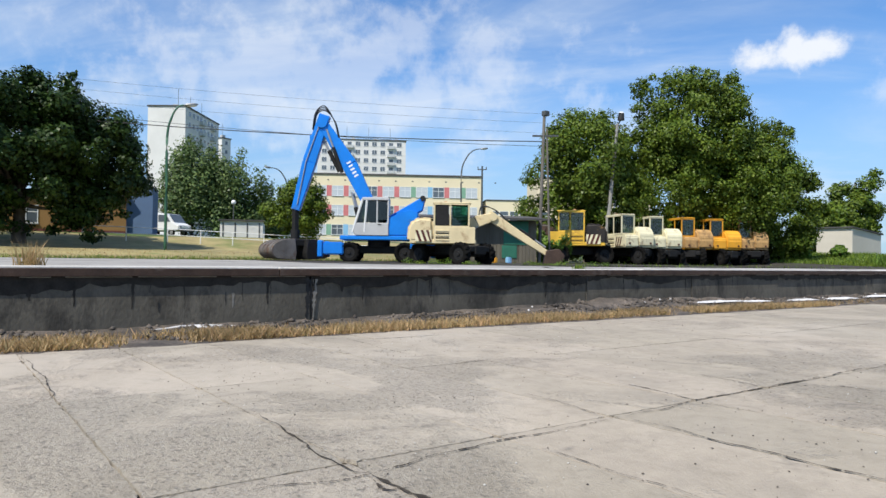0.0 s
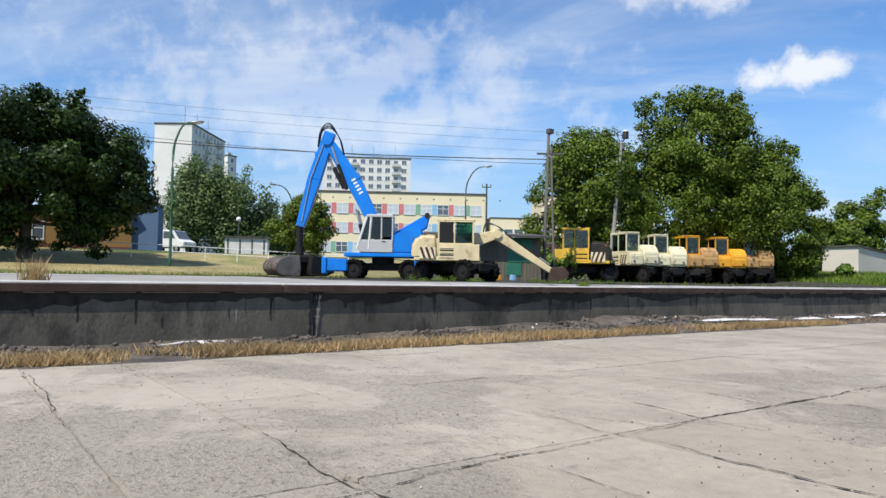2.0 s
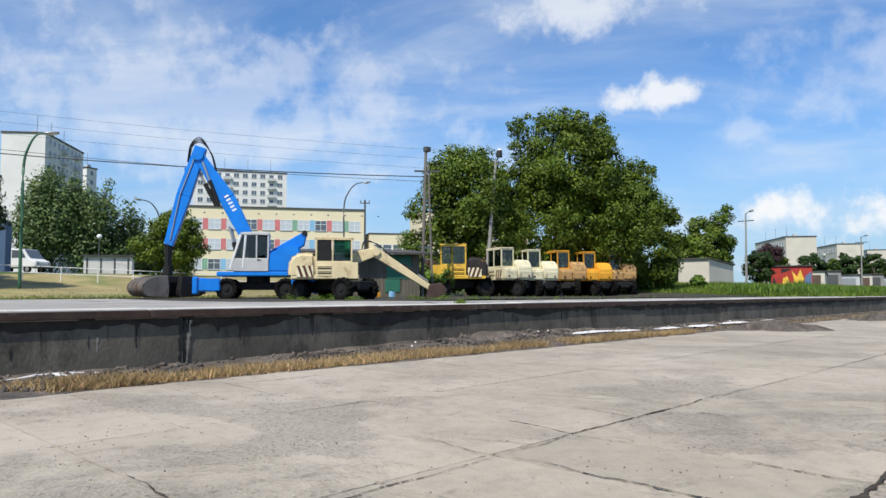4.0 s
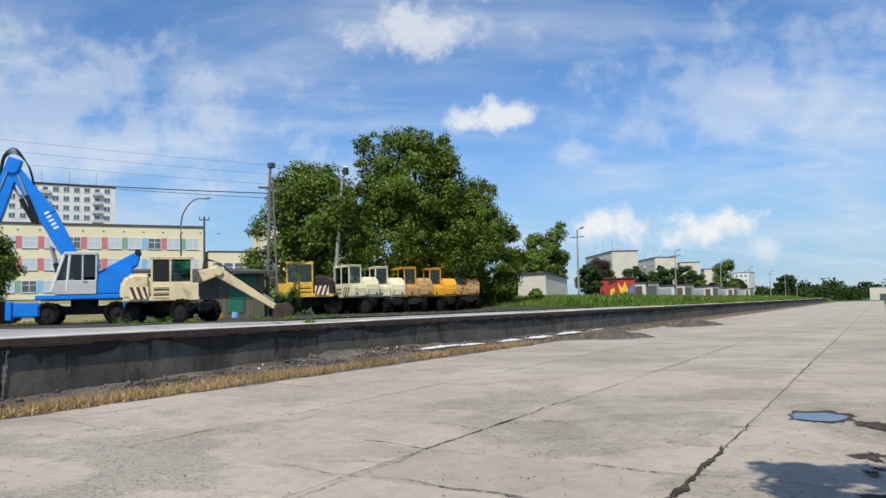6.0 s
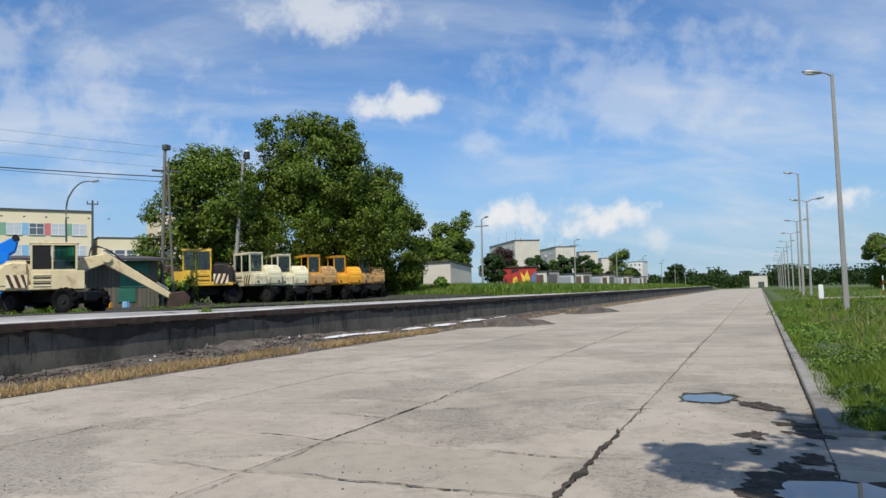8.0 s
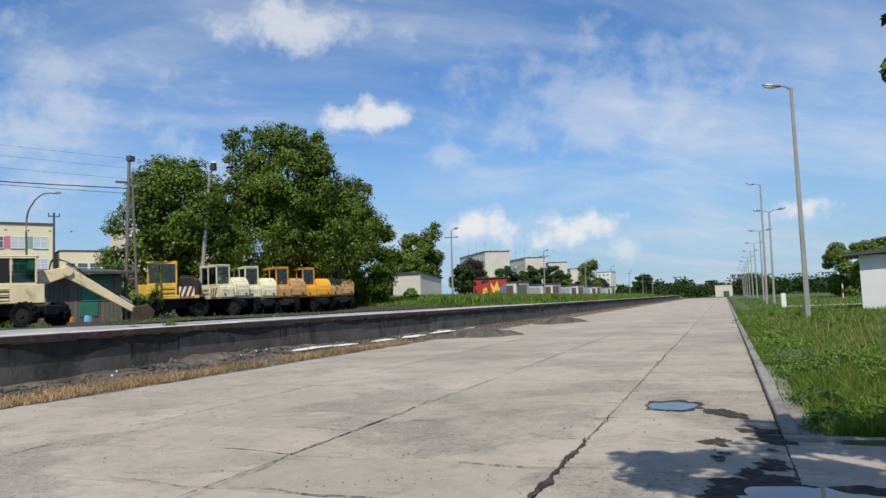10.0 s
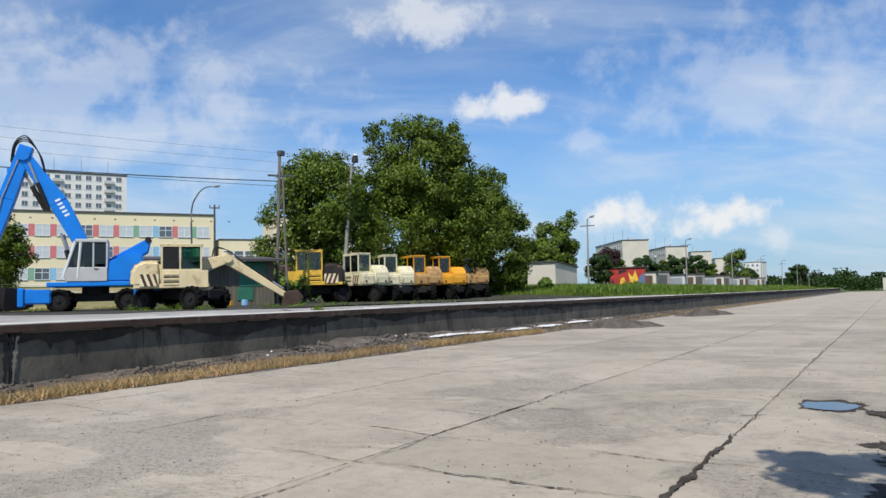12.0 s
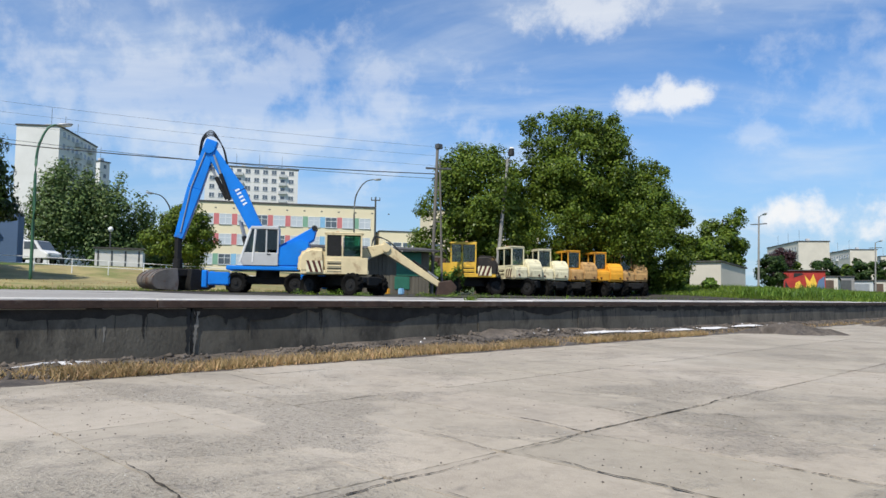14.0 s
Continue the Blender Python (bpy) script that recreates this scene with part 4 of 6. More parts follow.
def wheel(parent, x, y, z, r, w, rim_material, out=1):
    """A lugged tyre with its rim and hub; the axle lies along y."""
    bm = bmesh.new()
    prof = [(0.56 * r, -0.36 * w), (0.80 * r, -0.5 * w), (0.94 * r, -0.46 * w), (r, -0.3 * w), (r, 0.3 * w), (0.94 * r, 0.46 * w), (0.80 * r, 0.5 * w), (0.56 * r, 0.36 * w)]
    n = 56
    rings = []
    for j in range(n):
        lug = (1.05, 1.05, 0.97, 0.97)[j % 4]
        twist = (0.97, 0.97, 1.05, 1.05)[j % 4]
        ring = []
        for i, (a, b) in enumerate(prof):
            k = lug if i in (2, 3) else twist if i in (4, 5) else 1.0
            ring.append(bm.verts.new((a * k * math.cos(2 * math.pi * j / n), b, a * k * math.sin(2 * math.pi * j / n))))
        rings.append(ring)
    for j in range(n):
        for i in range(len(prof)):
            k = (i + 1) % len(prof)
            bm.faces.new((rings[j][i], rings[j][k], rings[(j + 1) % n][k], rings[(j + 1) % n][i]))
    bmesh.ops.recalc_face_normals(bm, faces=bm.faces[:])
    e = new("wheel", None)
    e.parent = parent
    e.location = (x, y, z)
    part("tyre", bm, M["rubber"], e)
    bm = bmesh.new()
    tube(bm, (0, -0.30 * w, 0), (0, 0.30 * w, 0), 0.57 * r, n=20)
    tube(bm, (0, out * 0.30 * w, 0), (0, out * 0.42 * w, 0), 0.22 * r, 0.18 * r, 12)
    for j in range(8):
        a = 2 * math.pi * j / 8
        p = (0.36 * r * math.cos(a), out * 0.29 * w, 0.36 * r * math.sin(a))
        tube(bm, p, (p[0], out * 0.36 * w, p[2]), 0.03 * r, n=6)
    part("rim", bm, rim_material, e)
    return e


def frame_box(bm, x0, x1, y0, y1, z0, z1, t):
    """The bars along the twelve edges of a cab."""
    for y in (y0, y1):
        for x in (x0, x1):
            box(bm, x - t / 2, x + t / 2, y - t / 2, y + t / 2, z0, z1)
        for z in (z0, z1):
            box(bm, x0 - t / 2, x1 + t / 2, y - t / 2, y + t / 2, z - t / 2, z + t / 2)
    for x in (x0, x1):
        for z in (z0, z1):
            box(bm, x - t / 2, x + t / 2, y0, y1, z - t / 2, z + t / 2)
    return bm


def limb(bm, p0, p1, d0, d1, y0, y1, w=0.03):
    """A box girder from p0 to p1 (x, z) with depths d0 and d1."""
    a, b = Vector((p0[0], p0[1])), Vector((p1[0], p1[1]))
    d = (b - a).normalized()
    s = Vector((-d.y, d.x))
    pts = [a + s * d0 / 2, b + s * d1 / 2, b - s * d1 / 2, a - s * d0 / 2]
    return prism(bm, [(p.x, p.y) for p in pts], y0, y1, w)


def cylinder(parent, p0, p1, r, y=0.0, label="hydraulic cylinder with a bright rod"):
    a, b = Vector((p0[0], y, p0[1])), Vector((p1[0], y, p1[1]))
    c = a.lerp(b, 0.58)
    q = part("hydraulic_cylinder", Tube(a, c, r, n=10), M["dark_steel"], parent)
    part("piston_rod", Tube(c, b, r * 0.55, n=8), M["grey_steel"], q)
    return q


def undercarriage(parent, turn, base_x, track, r, w, paint, rim, deck=1.0, slide=0.0):
    """Chassis beam, axles and four wheels, turned under the house."""
    e = new("undercarriage")
    e.parent = parent
    e.matrix_basis = pose(slide, 0, 0, 0, 0, turn)
    bm = bmesh.new()
    box(bm, -base_x / 2 - 0.5, base_x / 2 + 0.5, -0.42, 0.42, 0.5, 0.92, 0.04)
    for s in (-1, 1):
        box(bm, s * base_x / 2 - 0.16, s * base_x / 2 + 0.16, -track / 2, track / 2, 0.40, 0.68, 0.04)
        box(bm, s * base_x / 2 - 0.45, s * base_x / 2 + 0.45, -0.75, 0.75, 0.62, 0.90, 0.04)
    part("chassis", bm, paint, e)
    for s in (-1, 1):
        for q in (-1, 1):
            wheel(e, s * base_x / 2, q * track / 2, r, r, w, rim, q)
    part("slew_ring", Tube((-0.7 * slide, 0, 0.86), (-0.7 * slide, 0, deck + 0.02), 0.62, n=24), M["dark_steel"], e)
    return e


def stripes(parent, x0, x1, y, z0, z1, n, side):
    """Warning stripes: dark slanting bars on a pale plate at y."""
    plate = part("warning_plate", Box(x0, x1, min(y, y + 0.012 * side), max(y, y + 0.012 * side), z0, z1), M["pale"], parent, "white plate with dark slanting warning stripes")
    w = (x1 - x0) / n
    h = z1 - z0
    for i in range(n):
        a = x0 + i * w
        b = a + 0.5 * w
        sl = 0.75 * w
        pts = [(a, z1), (b, z1), (min(b + sl, x1), z0), (min(a + sl, x1), z0)]
        ya, yb = y + 0.012 * side, y + 0.018 * side
        part("stripe", Prism(pts, min(ya, yb), max(ya, yb)), M["stripe"], plate)


def scaled(m, k, wide=1.0):
    return m @ Matrix.Diagonal((k, k * wide, k, 1))


def digger(name, m, paint, label, turn, boom, cab_back=False, glass="glass", group="parked excavators", rim=None, rust_boom=False, hood=0.0, side=-1, low_side=False, weight=None, slide=0.0, cab_front=0.95):
    """A wheeled excavator; it points along x, and its cab stands on the side of y given by side."""
    t = base(name, m, label, "excavator", group)
    undercarriage(t, turn, 2.5, 1.9, 0.53, 0.42, M["dark_steel"], rim or M["dark_steel"], slide=slide)
    # house: deck, counterweight, engine hood
    body = part("deck", Box(-1.55, 1.55, -1.15, 1.15, 1.0, 1.20, 0.03), paint, t)
    prof = [(-1.66, 1.05), (-0.45, 1.05), (-0.45, 2.2), (-1.05, 2.24), (-1.42, 2.14), (-1.62, 1.92), (-1.70, 1.6)]
    if low_side:
        part("counterweight", Prism(prof, min(-side * 1.18, side * 0.1), max(-side * 1.18, side * 0.1), 0.10, 3), weight or paint, t)
        low = [(-1.66, 1.05), (-0.45, 1.05), (-0.45, 1.74), (-1.58, 1.74), (-1.68, 1.6)]
        part("tool_box", Prism(low, min(side * 0.12, side * 1.18), max(side * 0.12, side * 1.18), 0.05, 2), weight or paint, t)
    else:
        part("counterweight", Prism(prof, -1.18, 1.18, 0.16, 3), weight or paint, t)
    part("engine_hood", Box(-0.44, 0.5, -side * 0.05 - 0.0 if side < 0 else -1.15, 1.15 if side < 0 else 0.05, 1.2, 1.95 + hood, 0.05), paint, t)
    sp = part("side_panel", Box(-0.44, 1.5, side * 1.16 - 0.02, side * 1.16 + 0.02, 1.02, 1.78, 0.01), paint, t)
    for i in range(5):
        part("louvre", Box(-0.35, 0.28, side * 1.19 - 0.02, side * 1.19 + 0.02, 1.14 + 0.11 * i, 1.19 + 0.11 * i, 0.008), M["dark_steel"] if i % 2 else paint, sp)
    stripes(t, -1.30, -0.55, side * 1.185, 1.10, 1.62, 3, side)
    for y in (-0.85, 0.85):
        part("tail_lamp", Box(-1.72, -1.66, y - 0.07, y + 0.07, 1.20, 1.30, 0.02), M["stripe"], t)
    part("exhaust_pipe", Tube((-0.1, -side * 0.6, 1.9), (-0.1, -side * 0.6, 2.45), 0.05, n=8), M["rust"], t)
    # cab
    x0, x1 = (-0.42, cab_front) if not low_side else (-1.15, 0.6)
    y0, y1 = (side * 1.12, side * 0.12)
    y0, y1 = min(y0, y1), max(y0, y1)
    cab = new("cab")
    cab.parent = t
    part("cab_frame", frame_box(bmesh.new(), x0, x1, y0, y1, 1.80, 2.86, 0.075), paint, cab)
    part("cab_panel", Box(x0, x1, y0 + 0.01, y1 - 0.01, 1.2, 1.80, 0.02), paint, cab)
    part("cab_roof", Box(x0 - 0.07, x1 + 0.10, y0 - 0.05, y1 + 0.05, 2.88, 2.95, 0.025), paint, cab)
    part("roof_lamp", Tube((0.1, (y0 + y1) / 2, 2.95), (0.1, (y0 + y1) / 2, 3.03), 0.09, 0.07, 8), M["faded"], cab)
    xm = 0.33 if not low_side else -0.25
    for k, (a, b) in enumerate(((x0, xm - 0.03), (xm + 0.03, x1))):
        part("window_pane", Box(a + 0.05, b - 0.03, side * 1.12 - 0.008, side * 1.12 + 0.008, 1.85, 2.82), M[glass] if k else M["dark_steel"] if cab_back else M[glass], cab)
    part("window_pane", Box(x1 - 0.008, x1 + 0.008, y0 + 0.05, y1 - 0.05, 1.85, 2.82), M[glass], cab)
    part("window_pane", Box(x0 - 0.008, x0 + 0.008, y0 + 0.05, y1 - 0.05, 1.85, 2.82), M[glass], cab)
    part("cab_mullion", Box(xm - 0.03, xm + 0.03, side * 1.12 - 0.03, side * 1.12 + 0.03, 1.8, 2.86), paint, cab)
    bm = bmesh.new()
    box(bm, -0.1, 0.35, y0 + 0.25, y1 - 0.25, 1.75, 1.88, 0.04)
    box(bm, -0.2, -0.08, y0 + 0.25, y1 - 0.25, 1.85, 2.45, 0.04)
    part("seat", bm, M["seat"], cab)
    # boom, stick and bucket: points in x and z
    a, k, e, tip = boom
    by = -side * 0.30
    bp = M["rust"] if rust_boom else paint
    bo = part("boom", limb(limb(bmesh.new(), a, ((a[0] + k[0]) / 2, (a[1] + k[1]) / 2 + 0.12), 0.42, 0.58, by - 0.17, by + 0.17), ((a[0] + k[0]) / 2, (a[1] + k[1]) / 2 + 0.12), k, 0.58, 0.42, by - 0.165, by + 0.165), bp, t)
    part("knuckle", Tube((k[0], by - 0.24, k[1]), (k[0], by + 0.24, k[1]), 0.2, n=14), bp, t)
    part("stick", limb(bmesh.new(), (k[0] - 0.25, k[1] + 0.12), e, 0.50, 0.28, by - 0.13, by + 0.13), bp, t)
    cylinder(t, (a[0] + 0.2, a[1] - 0.35), ((a[0] + k[0]) / 2 + 0.1, (a[1] + k[1]) / 2 - 0.1), 0.075, by + side * 0.25)
    mid = ((k[0] + e[0]) / 2, (k[1] + e[1]) / 2 + 0.28)
    cylinder(t, mid, (e[0] - 0.05, e[1] + 0.3), 0.07, by)
    for q in range(3):
        pts = [(k[0] - 0.7, by - 0.1 + 0.1 * q, k[1] - 0.05), (k[0] - 0.55, by - 0.1 + 0.1 * q, k[1] + 0.45 + 0.05 * q), (k[0] + 0.05, by - 0.1 + 0.1 * q, k[1] + 0.38), (k[0] + 0.7, by - 0.1 + 0.1 * q, k[1] - 0.15)]
        part("hydraulic_hose", bent(bmesh.new(), arc_points(pts, 5), 0.022, 5), M["black"], t)
    bx, bz = tip
    prof = [(bx - 0.35, bz + 0.55), (bx + 0.25, bz + 0.65), (bx + 0.55, bz + 0.30), (bx + 0.42, bz - 0.05), (bx, bz - 0.2), (bx - 0.45, bz - 0.12)]
    bu = part("bucket", Prism(prof, by - 0.42, by + 0.42, 0.04), M["rust"], t)
    for i in range(5):
        y = by - 0.36 + 0.18 * i
        part("bucket_tooth", Box(bx - 0.62, bx - 0.40, y - 0.03, y + 0.03, bz - 0.16, bz - 0.10), M["dark_steel"], bu)
    return t


def material_handler(m):
    """The blue handler: cab, A-shaped boom and stick, clamshell grab. It points along x."""
    t = base("material_handler", m, "bright blue wheeled material handler with grey cab and clamshell grab", "excavator", "parked excavators")
    u = undercarriage(t, 0, 3.0, 2.0, 0.55, 0.45, M["dark_steel"], M["dark_steel"], 1.22)
    for s in (-1, 1):
        for q in (-1, 1):
            part("outrigger", Box(s * 2.35 - 0.55, s * 2.35 + 0.55, q * 1.0 - 0.28, q * 1.0 + 0.28, 0.42, 1.1, 0.06, 2), M["blue"], u)
            part("outrigger_foot", Box(s * 3.05 - 0.14, s * 3.05 + 0.14, q * 1.05 - 0.26, q * 1.05 + 0.26, 0.28, 1.18, 0.05), M["blue"], u)
    part("end_beam", Box(1.9, 2.9, -0.8, 0.8, 0.5, 1.0, 0.05), M["blue"], u)
    part("deck", Box(-2.0, 2.0, -1.25, 1.25, 1.22, 1.45, 0.04), M["blue"], t)
    prof = [(-2.25, 1.46), (-0.55, 1.46), (-0.5, 2.35), (-1.7, 2.95), (-2.2, 2.75)]
    part("counterweight", Prism(prof, -1.2, 1.2, 0.06, 2), M["blue"], t)
    for y in (-0.7, 0.0):
        arm = [(-0.4, 1.7), (-0.4, 2.5), (-2.3, 3.62), (-2.55, 3.62), (-2.4, 2.95)]
        part("lift_arm", Prism(arm, y - 0.12, y + 0.12, 0.03), M["blue"], t)
        part("pivot_pin", Tube((-2.42, y - 0.18, 3.6), (-2.42, y + 0.18, 3.6), 0.15, n=12), M["dark_steel"], t)
    # cab, on the side towards the road
    c = new("cab")
    c.parent = t
    c.matrix_basis = pose(-0.09, 0, 0) @ Matrix.Diagonal((0.86, 1, 1, 1))
    y0, y1 = 0.25, 1.28
    lower = [(-0.62, 1.46), (1.45, 1.46), (1.62, 1.75), (1.38, 2.15), (-0.62, 2.15)]
    part("cab_panel", Prism(lower, y0, y1, 0.03), M["cab_grey"], c)
    bm = bmesh.new()
    for y in (y0 + 0.03, y1 - 0.03):
        for p, q in (((-0.59, 2.1), (-0.59, 3.38)), ((0.10, 2.1), (0.10, 3.38)), ((0.85, 1.9), (0.72, 3.38)), ((1.60, 1.7), (1.00, 3.38))):
            limb(bm, p, q, 0.09, 0.09, y - 0.035, y + 0.035, 0.01)
    part("cab_frame", bm, M["cab_grey"], c)
    part("front_frame", limb(bmesh.new(), (1.66, 1.62), (1.06, 3.40), 0.10, 0.10, y1 - 0.06, y1 + 0.01, 0.01), M["white"], c, "white front pillar")
    part("front_frame", limb(bmesh.new(), (0.90, 1.62), (0.78, 3.40), 0.07, 0.07, y1 - 0.02, y1 + 0.02, 0.01), M["white"], c, "white door pillar")
    part("cab_roof", Prism([(-0.66, 3.36), (1.08, 3.36), (1.02, 3.52), (-0.6, 3.54)], y0 - 0.03, y1 + 0.03, 0.03), M["cab_grey"], c)
    part("front_pane", limb(bmesh.new(), (1.58, 1.8), (1.03, 3.34), 0.02, 0.02, y0 + 0.05, y1 - 0.05, 0), M["glass"], c)
    part("window_pane", Prism([(0.14, 2.18), (0.80, 2.18), (0.70, 3.34), (0.14, 3.34)], y1 - 0.04, y1 - 0.025), M["glass"], c)
    part("window_pane", Prism([(-0.54, 2.30), (0.05, 2.30), (0.05, 3.30), (-0.54, 3.30)], y1 - 0.04, y1 - 0.025), M["glass"], c)
    part("window_pane", Prism([(0.95, 1.8), (1.50, 1.8), (1.0, 3.30), (0.82, 3.30)], y1 - 0.04, y1 - 0.025), M["glass"], c)
    part("cab_back_wall", Box(-0.62, -0.57, y0, y1 - 0.06, 2.1, 3.36), M["cab_grey"], c)
    part("cab_inner_wall", Box(-0.6, 0.7, y0, y0 + 0.03, 2.1, 3.36), M["dark_steel"], c)
    bm = bmesh.new()
    box(bm, 0.0, 0.5, y0 + 0.25, y1 - 0.28, 2.05, 2.2, 0.05)
    box(bm, -0.12, 0.04, y0 + 0.25, y1 - 0.28, 2.15, 2.85, 0.05)
    box(bm, -0.1, 0.02, y0 + 0.38, y1 - 0.40, 2.85, 3.08, 0.04)
    part("seat", bm, M["seat"], c)
    part("door_handle", Box(-0.15, 0.05, y1 + 0.0, y1 + 0.03, 2.05, 2.09), M["black"], c)
    # boom and stick
    A, K, E = (0.25, 2.6), (3.28, 7.80), (4.72, 2.9)
    yb = -0.35
    boom = part("boom", limb(limb(bmesh.new(), A, (1.72, 5.45), 0.62, 0.86, yb - 0.26, yb + 0.26), (1.72, 5.45), K, 0.86, 0.55, yb - 0.258, yb + 0.258), M["blue"], t)
    # maker's mark along the boom as plain pale bars
    d = Vector((K[0] - A[0], K[1] - A[1])).normalized()
    for i in range(5):
        p = Vector((1.30, 4.80)) + d * (0.21 * i)
        part("marking", limb(bmesh.new(), (p.x, p.y), (p.x + d.x * 0.10, p.y + d.y * 0.10), 0.24, 0.24, yb + 0.262, yb + 0.268, 0), M["white"], boom, "plain white marking bar")
    part("knuckle", Tube((K[0], yb - 0.36, K[1]), (K[0], yb + 0.36, K[1]), 0.30, n=18), M["blue"], t)
    stick = part("stick", limb(limb(bmesh.new(), (3.15, 8.25), (3.98, 5.6), 0.62, 0.76, yb - 0.22, yb + 0.22), (3.98, 5.6), E, 0.76, 0.46, yb - 0.218, yb + 0.218), M["blue"], t)
    for z in (4.2, 5.3, 7.0):
        f = (8.25 - z) / 5.25
        part("bracket", Box(3.15 + 1.35 * f + 0.28, 3.15 + 1.35 * f + 0.50, yb - 0.2, yb + 0.2, z - 0.12, z + 0.12, 0.02), M["blue"], stick)
    part("pipe", bent(bmesh.new(), [(3.45, yb + 0.25, 7.6), (4.15, yb + 0.26, 5.6), (4.6, yb + 0.25, 3.2)], 0.03, 6), M["grey_steel"], stick)
    cylinder(t, (2.1, 5.0), (3.0, 7.4), 0.10, yb + 0.36)
    cylinder(t, (2.3, 5.1), (3.35, 7.1), 0.12, yb)
    cylinder(t, (1.0, 1.9), (1.55, 3.9), 0.11, yb + 0.42)
    cylinder(t, (1.0, 1.9), (1.55, 3.9), 0.11, yb - 0.42)
    for q in range(4):
        y = yb - 0.24 + 0.16 * q
        pts = [(2.35, y, 6.95), (2.6, y, 7.9), (3.15, y, 8.55 + 0.06 * q), (3.65, y, 8.35), (3.8, y, 7.4)]
        part("hydraulic_hose", bent(bmesh.new(), arc_points(pts, 6), 0.03, 5), M["black"], t)
    # grab
    g = new("grab")
    g.parent = t
    g.matrix_basis = pose(4.74, yb, 0, 0, 0, 38)
    part("grab_link", Box(-0.14, 0.14, -0.18, 0.18, 1.75, 3.25, 0.03), M["dark_steel"], g)
    part("rotator", Tube((0, 0, 1.25), (0, 0, 1.8), 0.26, n=14), M["dark_steel"], g)
    part("grab_frame", Box(-0.75, 0.75, -0.42, 0.42, 0.85, 1.28, 0.06), M["dark_steel"], g)
    for s in (-1, 1):
        cy_ = bmesh.new()
        n = 12
        outer = []
        for i in range(n + 1):
            a = radians(-5 + 140 * i / n)
            outer.append((s * (0.50 + 1.30 * math.sin(a)), 0.62 + 0.64 * math.cos(a)))
        pts = outer + [(s * 0.35, 0.12), (s * 0.30, 0.5)]
        shell = part("grab_shell", Prism(pts, -0.85, 0.85, 0.02), M["bucket"] if s > 0 else M["dark_steel"], g, "half-shell of worn scratched steel")
        for i in range(4):
            rib = [(x + s * 0.03, z + 0.02) for x, z in outer[1:-1]] + [(x - s * 0.02, z - 0.02) for x, z in outer[1:-1][::-1]]
            yy = -0.75 + 0.5 * i
            part("rib", Prism(rib, yy - 0.03, yy + 0.03), M["bucket"], shell)
        part("grab_arm", Tube((s * 0.3, 0.3, 1.1), (s * 1.15, 0.3, 0.9), 0.09, n=8), M["dark_steel"], g)
        part("grab_arm", Tube((s * 0.3, -0.3, 1.1), (s * 1.15, -0.3, 0.9), 0.09, n=8), M["dark_steel"], g)
    return t


def facing(x, y, z, fx, fy):
    """A pose on the ground whose x axis points along (fx, fy)."""
    return pose(x, y, z, 0, 0, math.degrees(math.atan2(fy, fx)))


R_ = Vector((0.593, 0.805))        # across the view from the road
material_handler(scaled(facing(-29.3, 17.6, ground_z(-29.3, 17.6) + 0.05, -R_.x, -R_.y), 0.87))
digger("excavator", scaled(facing(-25.55, 18.7, ground_z(-25.7, 18.5) + 0.03, R_.x, R_.y), 0.93), M["cream"], "cream wheeled excavator with rounded counterweight and worn boom", -40,
       ((0.75, 1.62), (2.42, 2.36), (5.05, 0.62), (5.35, 0.2)), True, "green_glass", slide=0.45, cab_front=1.2)
for (x, y), paint, lab, yaw, turn, boom, rb, size, heavy in (
    ((-32.8, 35.1), "yellow", "yellow wheeled excavator with a rusty lowered boom", 222, 20, ((0.8, 1.3), (1.9, 2.0), (3.0, 0.9), (3.1, 0.2)), True, 1.2, "oily"),
    ((-31.6, 38.6), "pale", "pale cream wheeled excavator with open cab", 160, 35, ((0.8, 1.3), (2.2, 2.1), (4.0, 0.9), (4.2, 0.2)), False, 1.15, "pale"),
    ((-30.9, 41.1), "pale", "pale cream wheeled excavator with striped counterweight", 150, 15, ((0.8, 1.3), (2.2, 2.1), (4.0, 0.9), (4.2, 0.2)), False, 1.13, "pale"),
    ((-30.7, 44.3), "orange", "orange wheeled excavator with stained round counterweight", 152, -25, ((0.8, 1.3), (2.2, 2.1), (4.0, 0.9), (4.2, 0.2)), False, 1.15, "tan"),
    ((-30.2, 47.1), "orange", "bright orange wheeled excavator with striped counterweight", 150, 20, ((0.8, 1.3), (2.2, 2.1), (4.0, 0.9), (4.2, 0.2)), False, 1.15, "orange"),
    ((-29.6, 49.9), "faded", "faded orange wheeled excavator beside the trees", 148, 0, ((0.8, 1.3), (2.2, 2.1), (4.0, 0.9), (4.2, 0.2)), True, 1.1, "tan"),
):
    digger("excavator", scaled(pose(x, y, ground_z(x, y) + 0.05, 0, 0, yaw), size, 0.8), M[paint], lab, turn, boom, False, "row_glass", rust_boom=rb, side=1, low_side=paint != "yellow", weight=M[heavy])


for i in range(16):
    f, g = -2.0 + 9.5 * rng.random(), -1.2 + 2.6 * rng.random()
    weed(-24.6 + R_.x * f + R_.y * g, 17.6 + R_.y * f - R_.x * g, 0.25 + 0.25 * rng.random(), 0.2 + 0.2 * rng.random(), 300, M["leaf_light"] if i % 2 else M["blade"], "green weeds round the parked machines", 300 + i, 0.06)

